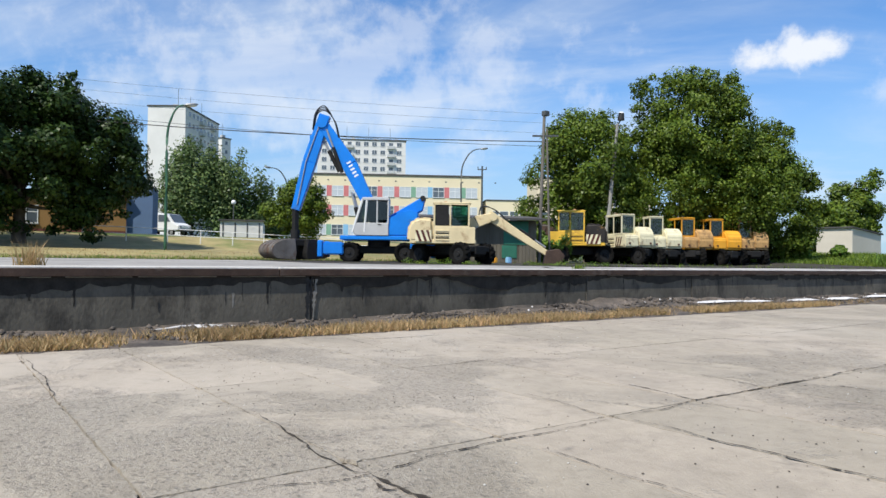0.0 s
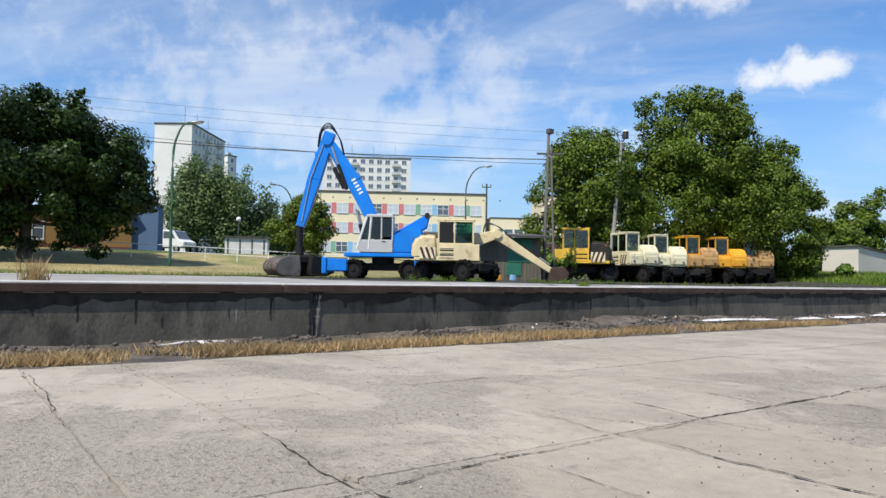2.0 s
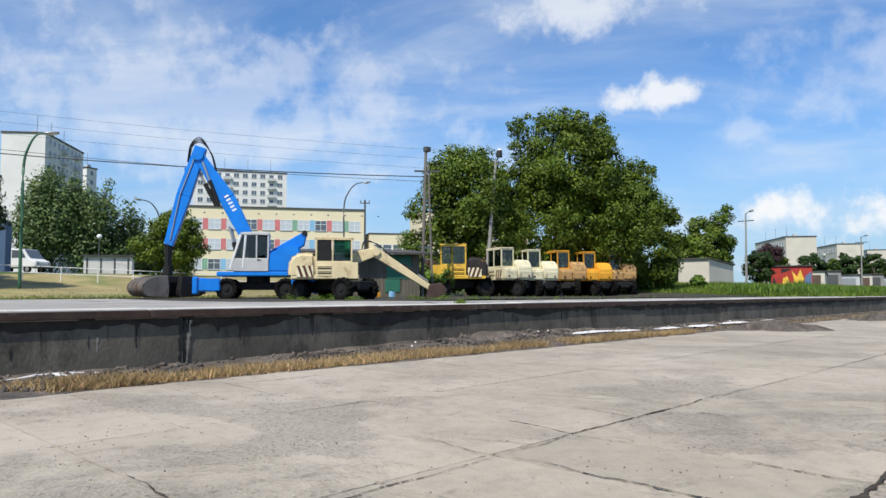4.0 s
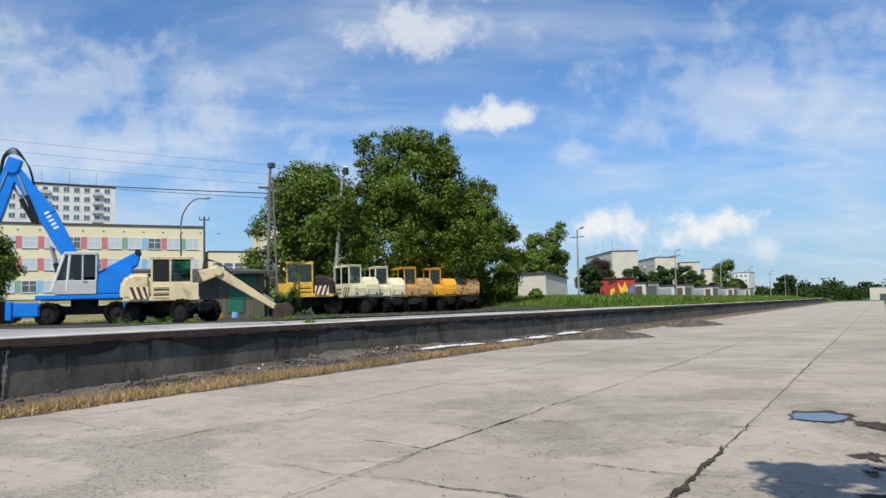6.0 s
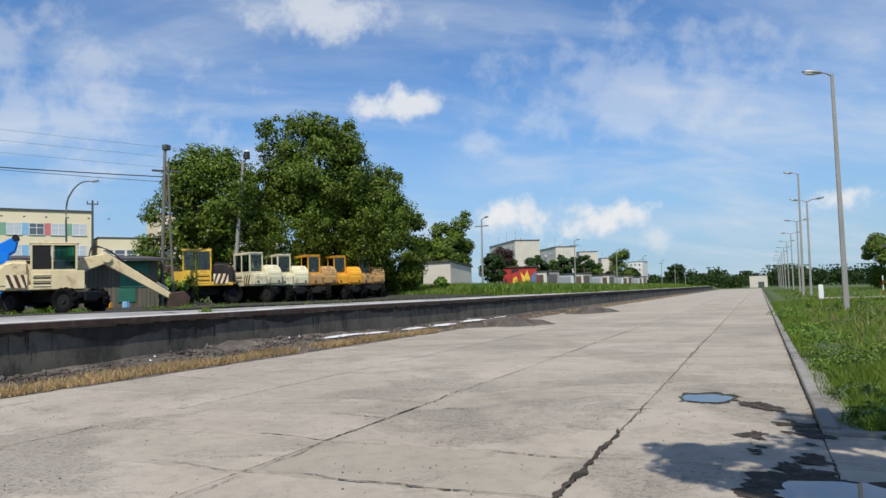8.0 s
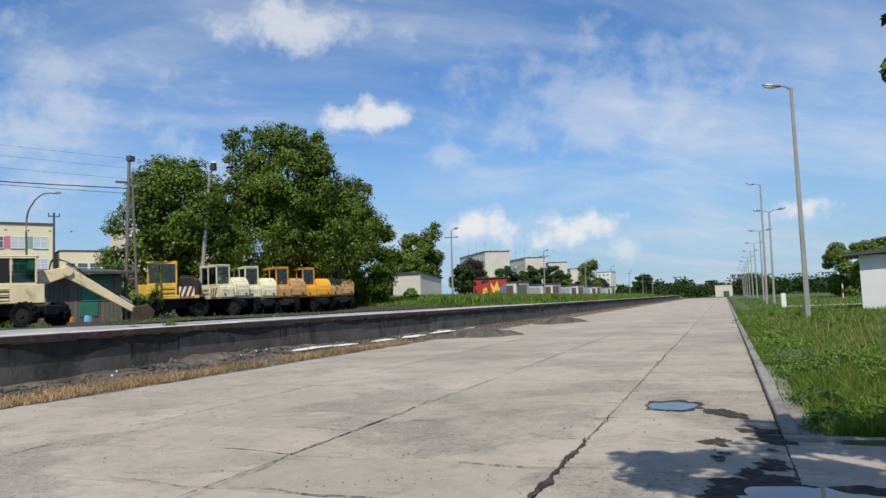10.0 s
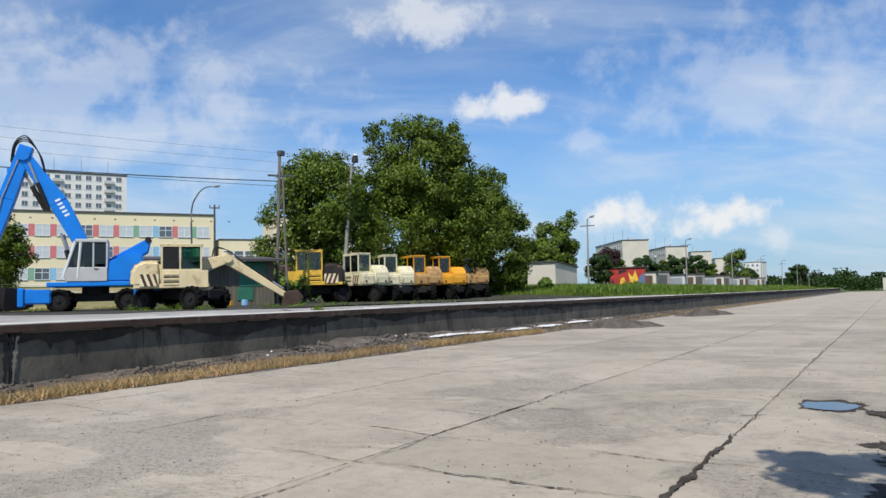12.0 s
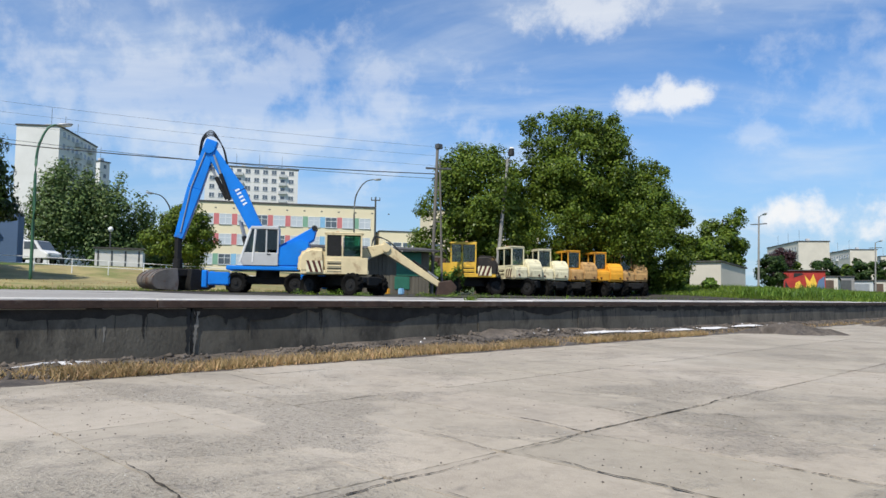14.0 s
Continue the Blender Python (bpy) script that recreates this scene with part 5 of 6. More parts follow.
# ---- houses ----
def window(parent, x, z, w, h, y=0.0, mull=1, pane="pane", white=True, rail=True):
    """A window set on the wall's outer face (towards -y): frame, panes, sill."""
    bm = bmesh.new()
    t = 0.07 * max(1, w / 2)
    box(bm, x - w / 2, x + w / 2, y - 0.05, y + 0.02, z, z + t)
    box(bm, x - w / 2, x + w / 2, y - 0.05, y + 0.02, z + h - t, z + h)
    for i in range(mull + 2):
        a = x - w / 2 + (w - t) * i / (mull + 1)
        box(bm, a, a + t, y - 0.048, y + 0.02, z + t, z + h - t)
    if rail:
        box(bm, x - w / 2 + t, x + w / 2 - t, y - 0.046, y + 0.02, z + h * 0.6, z + h * 0.6 + t)
    f = part("window", bm, M["white"] if white else M["dark_pole"], parent)
    part("pane", Box(x - w / 2 + 0.01, x + w / 2 - 0.01, y - 0.02, y + 0.02, z + 0.01, z + h - 0.01), M[pane], f)
    part("sill", Box(x - w / 2 - 0.05, x + w / 2 + 0.05, y - 0.12, y, z - 0.06, z), M["grey_steel"], f)
    return f


def facade_pose(a, b, z):
    """x runs along the facade from a to b, -y looks outwards to the road."""
    return pose(a[0], a[1], z, 0, 0, math.degrees(math.atan2(b[1] - a[1], b[0] - a[0])))


def dist2(a, b):
    return math.hypot(a[0] - b[0], a[1] - b[1])


# school
A, B = (-111.6, 51.4), (-95.1, 77.8)
ln = dist2(A, B)
school = base("school", facade_pose(A, B, 3.0), "cream three-storey school with red, green and blue panels", "school")
H_ = 13.1
part("wall", Box(0, ln, 0, 14, 0, H_), M["render_cream"], school)
part("roof", Box(-0.15, ln + 0.15, -0.15, 14.1, H_ + 0.003, H_ + 0.28), M["roof_felt"], school)
cols = 12
for i in range(cols):
    x = ln - 1.75 - 2.9 * i
    if x < 1:
        continue
    for k, z in enumerate((2.75, 6.10, 9.45)):
        window(school, x, z, 2.0, 1.8, 0, 1, "pane" if (i * 5 + k * 3) % 4 == 0 else "blind")
        if i:
            panel = ("green", "red", "sky_blue", "green", "red", "red", "green", "red", "red", "red", "sky_blue")[(i - 1 + (3 if k == 0 else 0)) % 11]
            part("panel", Box(x + 1.03, x + 1.87, -0.03, 0.02, z - 0.02, z + 1.82), M[panel], school, "painted panel between two windows")
for i in range(12):
    part("vent", Box(1.5 + 2.9 * i, 1.8 + 2.9 * i, -0.02, 0.02, 12.1, 12.3), M["dark_pole"], school)
annex = base("school_annex", facade_pose((-94.6, 78.5), (-86.6, 91.3), 3.0), "low cream school wing with a row of windows", "school")
part("wall", Box(0, 15, 0, 9, 0, 9.1), M["render_cream"], annex)
part("roof", Box(-0.1, 15.1, -0.1, 9, 9.103, 9.3), M["roof_felt"], annex)
for i in range(6):
    window(annex, 1.4 + 1.75 * i, 5.3, 1.55, 2.0, 0, 0)
hall = base("school_hall", facade_pose((-96, 92), (-84, 112), 3.0), "cream school hall seen behind the trees", "school")
part("wall", Box(0, 22, 0, 9, 0, 14.2), M["render_cream"], hall)
part("roof", Box(-0.1, 22.1, -0.1, 9, 14.203, 14.4), M["roof_felt"], hall)
for i in range(5):
    window(hall, 2 + 3.4 * i, 9.0, 1.8, 1.8)


def block(name, a, b, z, height, depth, storeys, pitch, wall_mat, label, win=(1.5, 1.4), gap=None, balconies=(), gable_windows=0, roof_bits=2):
    """A panel-built block of flats: facade from a to b."""
    n_ = dist2(a, b)
    t = base(name, facade_pose(a, b, z), label, "apartment block")
    part("wall", Box(0, n_, 0, depth, 0, height), M[wall_mat], t)
    part("roof", Box(-0.2, n_ + 0.2, -0.2, depth + 0.2, height + 0.003, height + 0.35), M["roof_felt"], t)
    st = height / storeys
    k = int((n_ - 1) / pitch)
    for i in range(k):
        x = (n_ - pitch * (k - 1)) / 2 + pitch * i
        for s in range(storeys):
            zz = s * st + 0.9
            if (i in balconies):
                ba = part("balcony", Box(x - pitch * 0.46, x + pitch * 0.46, -1.0, -0.002, s * st + 0.05, s * st + 1.05), M["render_grey"], t)
                part("balcony_door", Box(x - 0.7, x + 0.7, -0.02, 0.02, s * st + 1.06, s * st + 2.2), M["pane"], ba)
            else:
                window(t, x, zz, win[0], win[1], 0, 0 if win[0] < 1.3 else 1, rail=False)
    for i in range(roof_bits):
        part("chimney", Box(n_ * (i + 0.6) / roof_bits - 0.6, n_ * (i + 0.6) / roof_bits + 0.6, depth * 0.4, depth * 0.4 + 1.2, height + 0.35, height + 1.5), M["render_grey"], t)
        part("aerial", Tube((n_ * (i + 0.3) / roof_bits, depth * 0.3, height + 0.3), (n_ * (i + 0.3) / roof_bits, depth * 0.3, height + 5), 0.05, n=5), M["dark_pole"], t)
    return t


block("apartment_tower", (-182.7, 52.0), (-202.0, 66.9), 3, 37.0, 9.7, 13, 2.7, "render_white", "tall white apartment tower with a blank lit gable", (1.5, 1.3), balconies=(3, 6), roof_bits=3)
block("apartment_tower", (-229, 77.0), (-230.4, 80.4), 3, 38.0, 4, 13, 2.4, "render_white", "white apartment tower behind another tower", (1.2, 1.3), roof_bits=1)
block("apartment_tower", (-219.0, 106.6), (-204.4, 133.0), 3, 39.8, 11, 14, 2.85, "render_white", "white panel-built apartment tower above the school roof", (1.7, 1.5), balconies=(3, 8, 11), roof_bits=4)
for (a, b, gb, h) in (((-111, 300), (-89, 270), (-79, 273.5), 20.0), ((-114, 372), (-90, 336), (-79.5, 339), 20.6), ((-112, 440), (-92, 394), (-81, 397), 20.6), ((-112, 500), (-92, 455), (-82, 458), 19.0)):
    block("apartment_block", a, b, 2, h, 10.5, 5, 3.1, "render_beige", "beige five-storey apartment block with a blank gable", (1.8, 1.5), balconies=(2, 5, 8), roof_bits=3)
block("apartment_block", (-87, 522), (-75, 520), 2, 18, 9, 5, 3, "render_white", "far white apartment block", (1.5, 1.4), roof_bits=1)


def garage(a, b, depth, h, z, wall_mat, label, doors=1, door_mat="grey_steel", roof_drop=0.5):
    n_ = dist2(a, b)
    t = base("garage", facade_pose(a, b, z), label, "garage", "garages along the bank")
    prof = [(0, 0), (depth, 0), (depth, h - roof_drop), (0, h)]
    bm = bmesh.new()
    prism(bm, prof, 0, n_)
    bmesh.ops.transform(bm, matrix=Matrix(((0, 1, 0, 0), (1, 0, 0, 0), (0, 0, 1, 0), (0, 0, 0, 1))), verts=bm.verts[:])
    bmesh.ops.reverse_faces(bm, faces=bm.faces[:])
    part("wall", bm, M[wall_mat], t)
    bm = bmesh.new()
    prism(bm, [(-0.2, h + 0.01), (depth + 0.2, h - roof_drop + 0.01), (depth + 0.2, h - roof_drop + 0.13), (-0.2, h + 0.13)], -0.15, n_ + 0.15)
    bmesh.ops.transform(bm, matrix=Matrix(((0, 1, 0, 0), (1, 0, 0, 0), (0, 0, 1, 0), (0, 0, 0, 1))), verts=bm.verts[:])
    bmesh.ops.reverse_faces(bm, faces=bm.faces[:])
    part("roof", bm, M["roof_felt"], t)
    for i in range(doors):
        w = n_ / doors
        part("garage_door", Box(w * i + w * 0.12, w * i + w * 0.88, -0.04, 0.01, 0.05, h * 0.8), M[door_mat], t)
    return t


garage((-33.2, 68.6), (-29.95, 68.6), 6.0, 2.75, 2.2, "render_beige", "grey rendered garage with a felt roof on the bank", 0)
gr = garage((-34.6, 98.9), (-30.0, 100.6), 6.0, 2.9, 2.2, "paint_red", "garage with a red and yellow mural", 0)
for pts, mm in (([(2.6, 0.3), (3.6, 0.3), (3.9, 1.2), (3.5, 2.5), (3.1, 1.5), (2.5, 2.3), (2.7, 1.2)], "paint_yellow"), ([(3.7, 0.2), (4.8, 0.2), (4.8, 2.2), (4.1, 1.6)], "navy"), ([(1.2, 2.0), (2.4, 2.45), (2.2, 2.6), (1.2, 2.6)], "black"), ([(0.1, 0.1), (1.0, 0.1), (0.5, 0.9), (0.2, 1.6)], "black"), ([(1.3, 0.5), (2.2, 0.8), (1.9, 1.6), (1.4, 1.3)], "paint_yellow")):
    part("mural_shape", Prism(pts, -0.02, 0.005), M[mm], gr)
for i in range(15):
    y = 108 + 9.2 * i
    x = -33.0 - 0.2 * (i % 3)
    garage((x - 3.4 - (i % 2), y - 1.0), (x, y), 6.5, 2.35 + 0.25 * (i % 3), 2.2, ("render_grey", "render_beige", "dark_render")[i % 3], "small lock-up garage with a felt roof", 1, ("grey_steel", "dark_pole", "brown_door")[(i * 2) % 3])

scrap = base("scrap_bench", pose(-33.9, 67.4, ground_z(-33.9, 67.4)), "rusty steel bench beside a garage", "bench")
part("bench_top", Box(-1.0, 0.9, -0.3, 0.3, 0.62, 0.72, 0.02), M["rust"], scrap)
for x in (-0.9, -0.1, 0.8):
    part("leg", Box(x - 0.06, x + 0.06, -0.25, 0.25, -0.1, 0.619, 0.01), M["rust"], scrap)
locker = base("steel_locker", pose(-35.3, 67.3, ground_z(-35.3, 67.3)), "rust-brown steel locker beside a garage", "locker")
part("body", Box(-0.55, 0.55, -0.35, 0.35, -0.1, 1.75, 0.03), M["rust"], locker)
part("door", Box(-0.5, 0.0, -0.375, -0.352, 0.1, 1.65, 0.008), M["rust"], locker)
part("door", Box(0.02, 0.5, -0.375, -0.352, 0.1, 1.65, 0.008), M["rust"], locker)

# shed of boards behind the excavators
SA, SB = (-33.9, 23.6), (-30.6, 29.3)
shed = base("shed", facade_pose(SA, SB, 1.55), "low dark board shed with green sheet panels and felt roof", "shed")
ls = dist2(SA, SB)
part("wall", Box(0, ls, 0.03, 4.0, -0.4, 2.35), M["timber"], shed)
for i in range(int(ls / 0.22)):
    part("board", Box(0.22 * i + 0.01, 0.22 * i + 0.21, -0.01 - 0.012 * (i % 2), 0.028, -0.3, 2.3), M["timber"], shed)
part("sheet_panel", Box(ls - 2.0, ls - 0.5, -0.05, -0.022, 0.9, 2.28), M["green_sheet"], shed, "green sheet panel")
part("sheet_panel", Box(ls - 2.1, ls - 1.2, -0.055, -0.022, 0.1, 0.85), M["green_sheet"], shed, "green sheet panel")
bm = bmesh.new()
box(bm, -0.5, ls + 0.4, -0.6, 4.4, 2.38, 2.5, m=Matrix.Rotation(radians(5), 4, "X"))
part("roof", bm, M["roof_felt"], shed)

# blue and ochre building behind the big tree, with railing, van and white garages
bb = base("house", facade_pose((-64.5, -18), (-60.2, 13.2), 2.6), "long low ochre building with maroon plinth behind a tree", "house")
part("wall", Box(0, 31, 0, 9, 0, 3.6), M["ochre"], bb)
part("plinth", Box(-0.03, 31.03, -0.04, 0, 0, 0.9), M["maroon"], bb)
for i in range(8):
    window(bb, 2.5 + 3.6 * i, 1.3, 1.6, 1.4)
part("roof", Box(-0.2, 31.2, -0.3, 9.1, 3.603, 3.8), M["roof_felt"], bb)
nv = base("house", facade_pose((-60.9, 12.1), (-59.85, 14.75), 2.8), "plain dark blue rendered building end", "house")
part("wall", Box(0, 2.7, 0, 3, 0, 4.2), M["navy"], nv)
part("roof", Box(-0.05, 2.75, -0.05, 3, 4.203, 4.3), M["roof_felt"], nv)
wg = garage((-62.5, 21.0), (-61.0, 24.4), 5, 1.75, 3.05, "render_white", "row of white lock-up garages with dark doors", 0, "white", 0.1)
for i in range(4):
    part("door_post", Box(0.2 + 1.05 * i, 0.32 + 1.05 * i, -0.03, 0.0, 0, 1.6), M["dark_pole"], wg)


def van(m):
    t = base("van", m, "white panel van parked beside the blue building", "van")
    prof = [(-2.4, 0.45), (2.35, 0.45), (2.4, 0.95), (1.7, 1.25), (1.15, 2.05), (-2.3, 2.2), (-2.4, 2.0)]
    part("body", Prism(prof, -0.95, 0.95, 0.08, 2), M["white"], t)
    for y in (-0.96, 0.96):
        part("side_window", Prism([(0.15, 1.3), (1.45, 1.3), (1.05, 1.92), (0.15, 1.95)], y - 0.012, y + 0.012), M["pane"], t)
        part("side_window", Prism([(-1.9, 1.35), (0.0, 1.35), (0.0, 1.95), (-1.9, 1.98)], y - 0.012, y + 0.012), M["pane"], t)
    part("windscreen", limb(bmesh.new(), (1.74, 1.30), (1.22, 2.0), 0.03, 0.03, -0.8, 0.8, 0), M["pane"], t)
    part("bumper", Box(2.33, 2.5, -0.9, 0.9, 0.4, 0.65, 0.04), M["dark_pole"], t)
    for y in (-0.7, 0.7):
        part("headlight", Box(2.32, 2.42, y - 0.15, y + 0.15, 0.75, 0.92, 0.02), M["grey_steel"], t)
    for x in (-1.5, 1.55):
        for y in (-0.85, 0.85):
            wheel(t, x, y, 0.33, 0.33, 0.2, M["grey_steel"], 1 if y > 0 else -1)


van(facing(-68.4, 17.7, ground_z(-68.4, 17.7) + 0.02, 0.80, 0.60))


def railing(pts, z_off, label):
    t = base("railing", pose(0, 0, 0), label, "railing")
    for (x0, y0), (x1, y1) in zip(pts, pts[1:]):
        k = max(2, int(dist2((x0, y0), (x1, y1)) / 2.0))
        P = [(x0 + (x1 - x0) * i / k, y0 + (y1 - y0) * i / k) for i in range(k + 1)]
        Q = [Vector((x, y, ground_z(x, y) + z_off)) for x, y in P]
        for q in Q[:-1]:
            part("post", Tube(q, q + Vector((0, 0, 1.0)), 0.035, n=6), M["white"], t)
        for h in (0.55, 1.0):
            part("rail", bent(bmesh.new(), [q + Vector((0, 0, h)) for q in Q], 0.03, 6), M["white"], t)


railing([(-53.5, 8.5), (-53.0, 14.0), (-51, 20.5), (-47.5, 30)], 0.05, "white tubular railing along the slope")


# ---- lamps, poles, wires ----
def lamp_head(parent, p, d, size=1.0, material="grey_steel"):
    """A cobra-head lantern at p, pointing along d."""
    d = Vector((d[0], d[1], 0)).normalized()
    m = Matrix.Translation(p) @ d.to_track_quat("X", "Z").to_matrix().to_4x4() @ pose(0, 0, 0, 0, -8, 0)
    bm = bmesh.new()
    bmesh.ops.create_uvsphere(bm, u_segments=10, v_segments=6, radius=1.0, matrix=m @ Matrix.Translation((0.38 * size, 0, 0)) @ Matrix.Diagonal((0.48 * size, 0.17 * size, 0.10 * size, 1)))
    h = part("lantern", bm, M[material], parent, smooth=True)
    bm = bmesh.new()
    bmesh.ops.create_uvsphere(bm, u_segments=10, v_segments=6, radius=1.0, matrix=m @ Matrix.Translation((0.45 * size, 0, -0.07 * size)) @ Matrix.Diagonal((0.34 * size, 0.13 * size, 0.08 * size, 1)))
    part("lamp_glass", bm, M["render_white"], h, smooth=True)


def post_lamp(name, x, y, z, top, heads, material, label, r=0.11, arm=0.4, lean=(0, 0), square=False, category="street lamp", group=""):
    t = base(name, pose(x, y, z), label, category, group)
    h = top - z
    if square:
        bm = bmesh.new()
        vs = bmesh.ops.create_cone(bm, cap_ends=True, segments=4, radius1=r * 1.5, radius2=r * 0.85, depth=h + 0.3, matrix=Matrix.Translation((0, 0, h / 2 - 0.15)) @ Matrix.Rotation(radians(45), 4, "Z"))["verts"]
        bevel(bm, vs, 0.02)
        for v in bm.verts:
            v.co.x += lean[0] * v.co.z / h
            v.co.y += lean[1] * v.co.z / h
        part("pole", bm, M[material], t)
    else:
        part("pole", Tube((0, 0, -0.2), (lean[0], lean[1], h), r, r * 0.55, 10), M[material], t)
    for d in heads:
        v = Vector((d[0], d[1], 0)).normalized()
        a = Vector((lean[0], lean[1], h - 0.15))
        b = a + v * arm + Vector((0, 0, 0.25))
        part("arm", bent(bmesh.new(), arc_points([a, a.lerp(b, 0.5) + Vector((0, 0, 0.08)), b], 4), 0.04, 6), M["grey_steel"], t)
        lamp_head(t, b, d)
    return t


def swan_lamp(x, y, z, top, d, material, label, reach=1.3):
    """A street lamp whose post bends over at the top."""
    t = base("street_lamp", pose(x, y, z), label, "street lamp")
    v = Vector((d[0], d[1], 0)).normalized()
    h = top - z
    pts = [(0, 0, -0.2), (0, 0, h * 0.45), (0, 0, h * 0.78), v * reach * 0.25 + Vector((0, 0, h * 0.91)), v * reach * 0.6 + Vector((0, 0, h * 0.98)), v * reach + Vector((0, 0, h))]
    part("pole", bent(bmesh.new(), arc_points(pts, 5), 0.10, 8, 0.045), M[material], t, smooth=True)
    lamp_head(t, v * reach + Vector((0, 0, h - 0.02)), d)


post_lamp("street_lamp", 3.56, 37.6, 0.0, 11.3, [(-0.95, -0.25)], "concrete_pole", "tall grey concrete lamp post with one lantern on the verge", 0.115, 0.5, (0.05, -0.1), True, group="verge lamp posts")
post_lamp("street_lamp", 3.75, 75.7, 0.1, 12.0, [(-0.97, -0.2)], "concrete_pole", "tall grey concrete lamp post with one lantern on the verge", 0.115, 0.5, (0.2, 0), True, group="verge lamp posts")
for i in range(9):
    y = 81.6 + 26.2 * i
    post_lamp("street_lamp", 4.75 + 0.25 * i, y, 0.1, 9.9, [(-0.9, -0.4), (0.9, -0.4)], "concrete_pole", "grey concrete lamp post with two lanterns on the verge", 0.115, 0.9, (0.15 - 0.04 * i, 0), True, group="verge lamp posts")
for i, y in enumerate((79.2, 126, 167, 208, 250, 292, 334, 376)):
    t = post_lamp("street_lamp", -30.4 + 0.02 * i, y, 2.2, 10.4, [(0.8, -0.6)], "concrete_pole", "concrete lamp post with one lantern on the bank", 0.14, 0.7, (0.15, 0), False, group="bank lamp posts")
    part("cross_arm", Box(-0.75, 1.0, -0.05, 0.05, 7.3, 7.4), M["dark_pole"], t)
swan_lamp(-46.3, 12.1, 1.9, 11.2, (0.35, 0.94), "green_steel", "green steel street lamp with a bent-over top", 1.0)
swan_lamp(-73.3, 32.0, 3.2, 11.5, (-0.2, -0.98), "dark_pole", "grey street lamp with a bent-over top", 1.7)
swan_lamp(-59.4, 45.8, 2.0, 13.5, (0.55, 0.83), "dark_pole", "dark street lamp with a bent-over top", 2.0)
pp = base("utility_pole", pose(-58.0, 47.5, 2.0), "dark utility pole with a short cross arm", "utility pole")
part("pole", Tube((0, 0, 0), (0, 0, 9.6), 0.13, 0.09, 8), M["dark_pole"], pp)
part("cross_arm", Box(-0.5, 0.5, -0.05, 0.05, 9.2, 9.3, m=Matrix.Rotation(radians(54), 4, "Z")), M["dark_pole"], pp)
for s in (-0.45, 0, 0.45):
    part("insulator", Tube((s * 0.59, s * 0.8, 9.3), (s * 0.59, s * 0.8, 9.55), 0.05, n=6), M["dark_pole"], pp)
gl = base("globe_lamp", pose(-62.5, 22.2, 3.1), "small post lamp with a white globe", "street lamp")
part("pole", Tube((0, 0, 0), (0, 0, 3.2), 0.05, n=6), M["dark_pole"], gl)
bm = bmesh.new()
bmesh.ops.create_uvsphere(bm, u_segments=12, v_segments=8, radius=0.22, matrix=Matrix.Translation((0, 0, 3.4)))
part("globe", bm, M["white"], gl, smooth=True)

# A-shaped pole and leaning floodlight pole
ap = base("utility_pole", pose(-31.4, 30.75, 1.3), "A-shaped pair of dark weathered utility poles", "utility pole")
for s in (-1, 1):
    part("leg", Tube((s * 0.34 * 0.6, s * 0.34 * 0.8, -0.2), (s * 0.05, s * 0.06, 9.35 if s < 0 else 8.4), 0.11 if s < 0 else 0.075, 0.09 if s < 0 else 0.06, 8), M["worn_pole"], ap)
for z in (2.4, 4.6, 6.6):
    k = 0.30 * (1 - z / 9.6)
    part("brace", Box(-0.03, 0.03, -k * 1.1, k * 1.1, z - 0.04, z + 0.04, m=Matrix.Rotation(radians(-37), 4, "Z")), M["worn_pole"], ap)
part("top_plate", Box(-0.16, 0.16, -0.2, 0.2, 9.2, 9.5, 0.02), M["dark_pole"], ap)
part("cross_arm", Box(-0.08, 0.08, -0.8, 0.8, 7.9, 8.0, m=Matrix.Rotation(radians(-37), 4, "Z")), M["dark_pole"], ap)
lp = base("floodlight_pole", pose(-32.7, 37.7, 1.3), "leaning grey concrete pole with a floodlight head", "floodlight")
part("pole", Tube((0, 0, -0.2), (0.62, 0.62, 9.75), 0.15, 0.10, 8), M["concrete_pole"], lp)
part("cross_arm", Box(0.3, 0.95, 0.56, 0.66, 9.55, 9.65), M["dark_pole"], lp)
part("bracket", Tube((0.62, 0.62, 9.7), (0.80, 0.75, 10.05), 0.05, n=6), M["dark_pole"], lp)
bm = bmesh.new()
tube(bm, (0.80, 0.75, 10.0), (0.82, 0.77, 10.48), 0.24, 0.19, 12)
part("lamp_housing", bm, M["black"], lp)
part("lamp_cap", Tube((0.82, 0.77, 10.48), (0.82, 0.77, 10.58), 0.20, 0.10, 12), M["white"], lp)


def cable(p0, p1, sag, r, label="black overhead cable"):
    p0, p1 = Vector(p0), Vector(p1)
    pts = [p0.lerp(p1, i / 14) - Vector((0, 0, 4 * sag * (i / 14) * (1 - i / 14))) for i in range(15)]
    tagged(part("overhead_cable", bent(bmesh.new(), pts, r, 5), M["black"], None), label, "cable", "overhead cables")


cable((-31.4, 30.75, 8.9), (-62.0, -12.0, 12.3), 0.9, 0.03, "black overhead cable on the utility pole")
cable((-31.4, 30.75, 8.6), (-62.5, -10.0, 13.3), 0.9, 0.015, "thin black overhead cable on the utility pole")
for z in (0, 0.9, 1.7):
    cable((-40.0, 52.0, 12.8 + z), (-75.0, -14.0, 16.0 + z), 1.0, 0.009, "thin grey overhead wire")

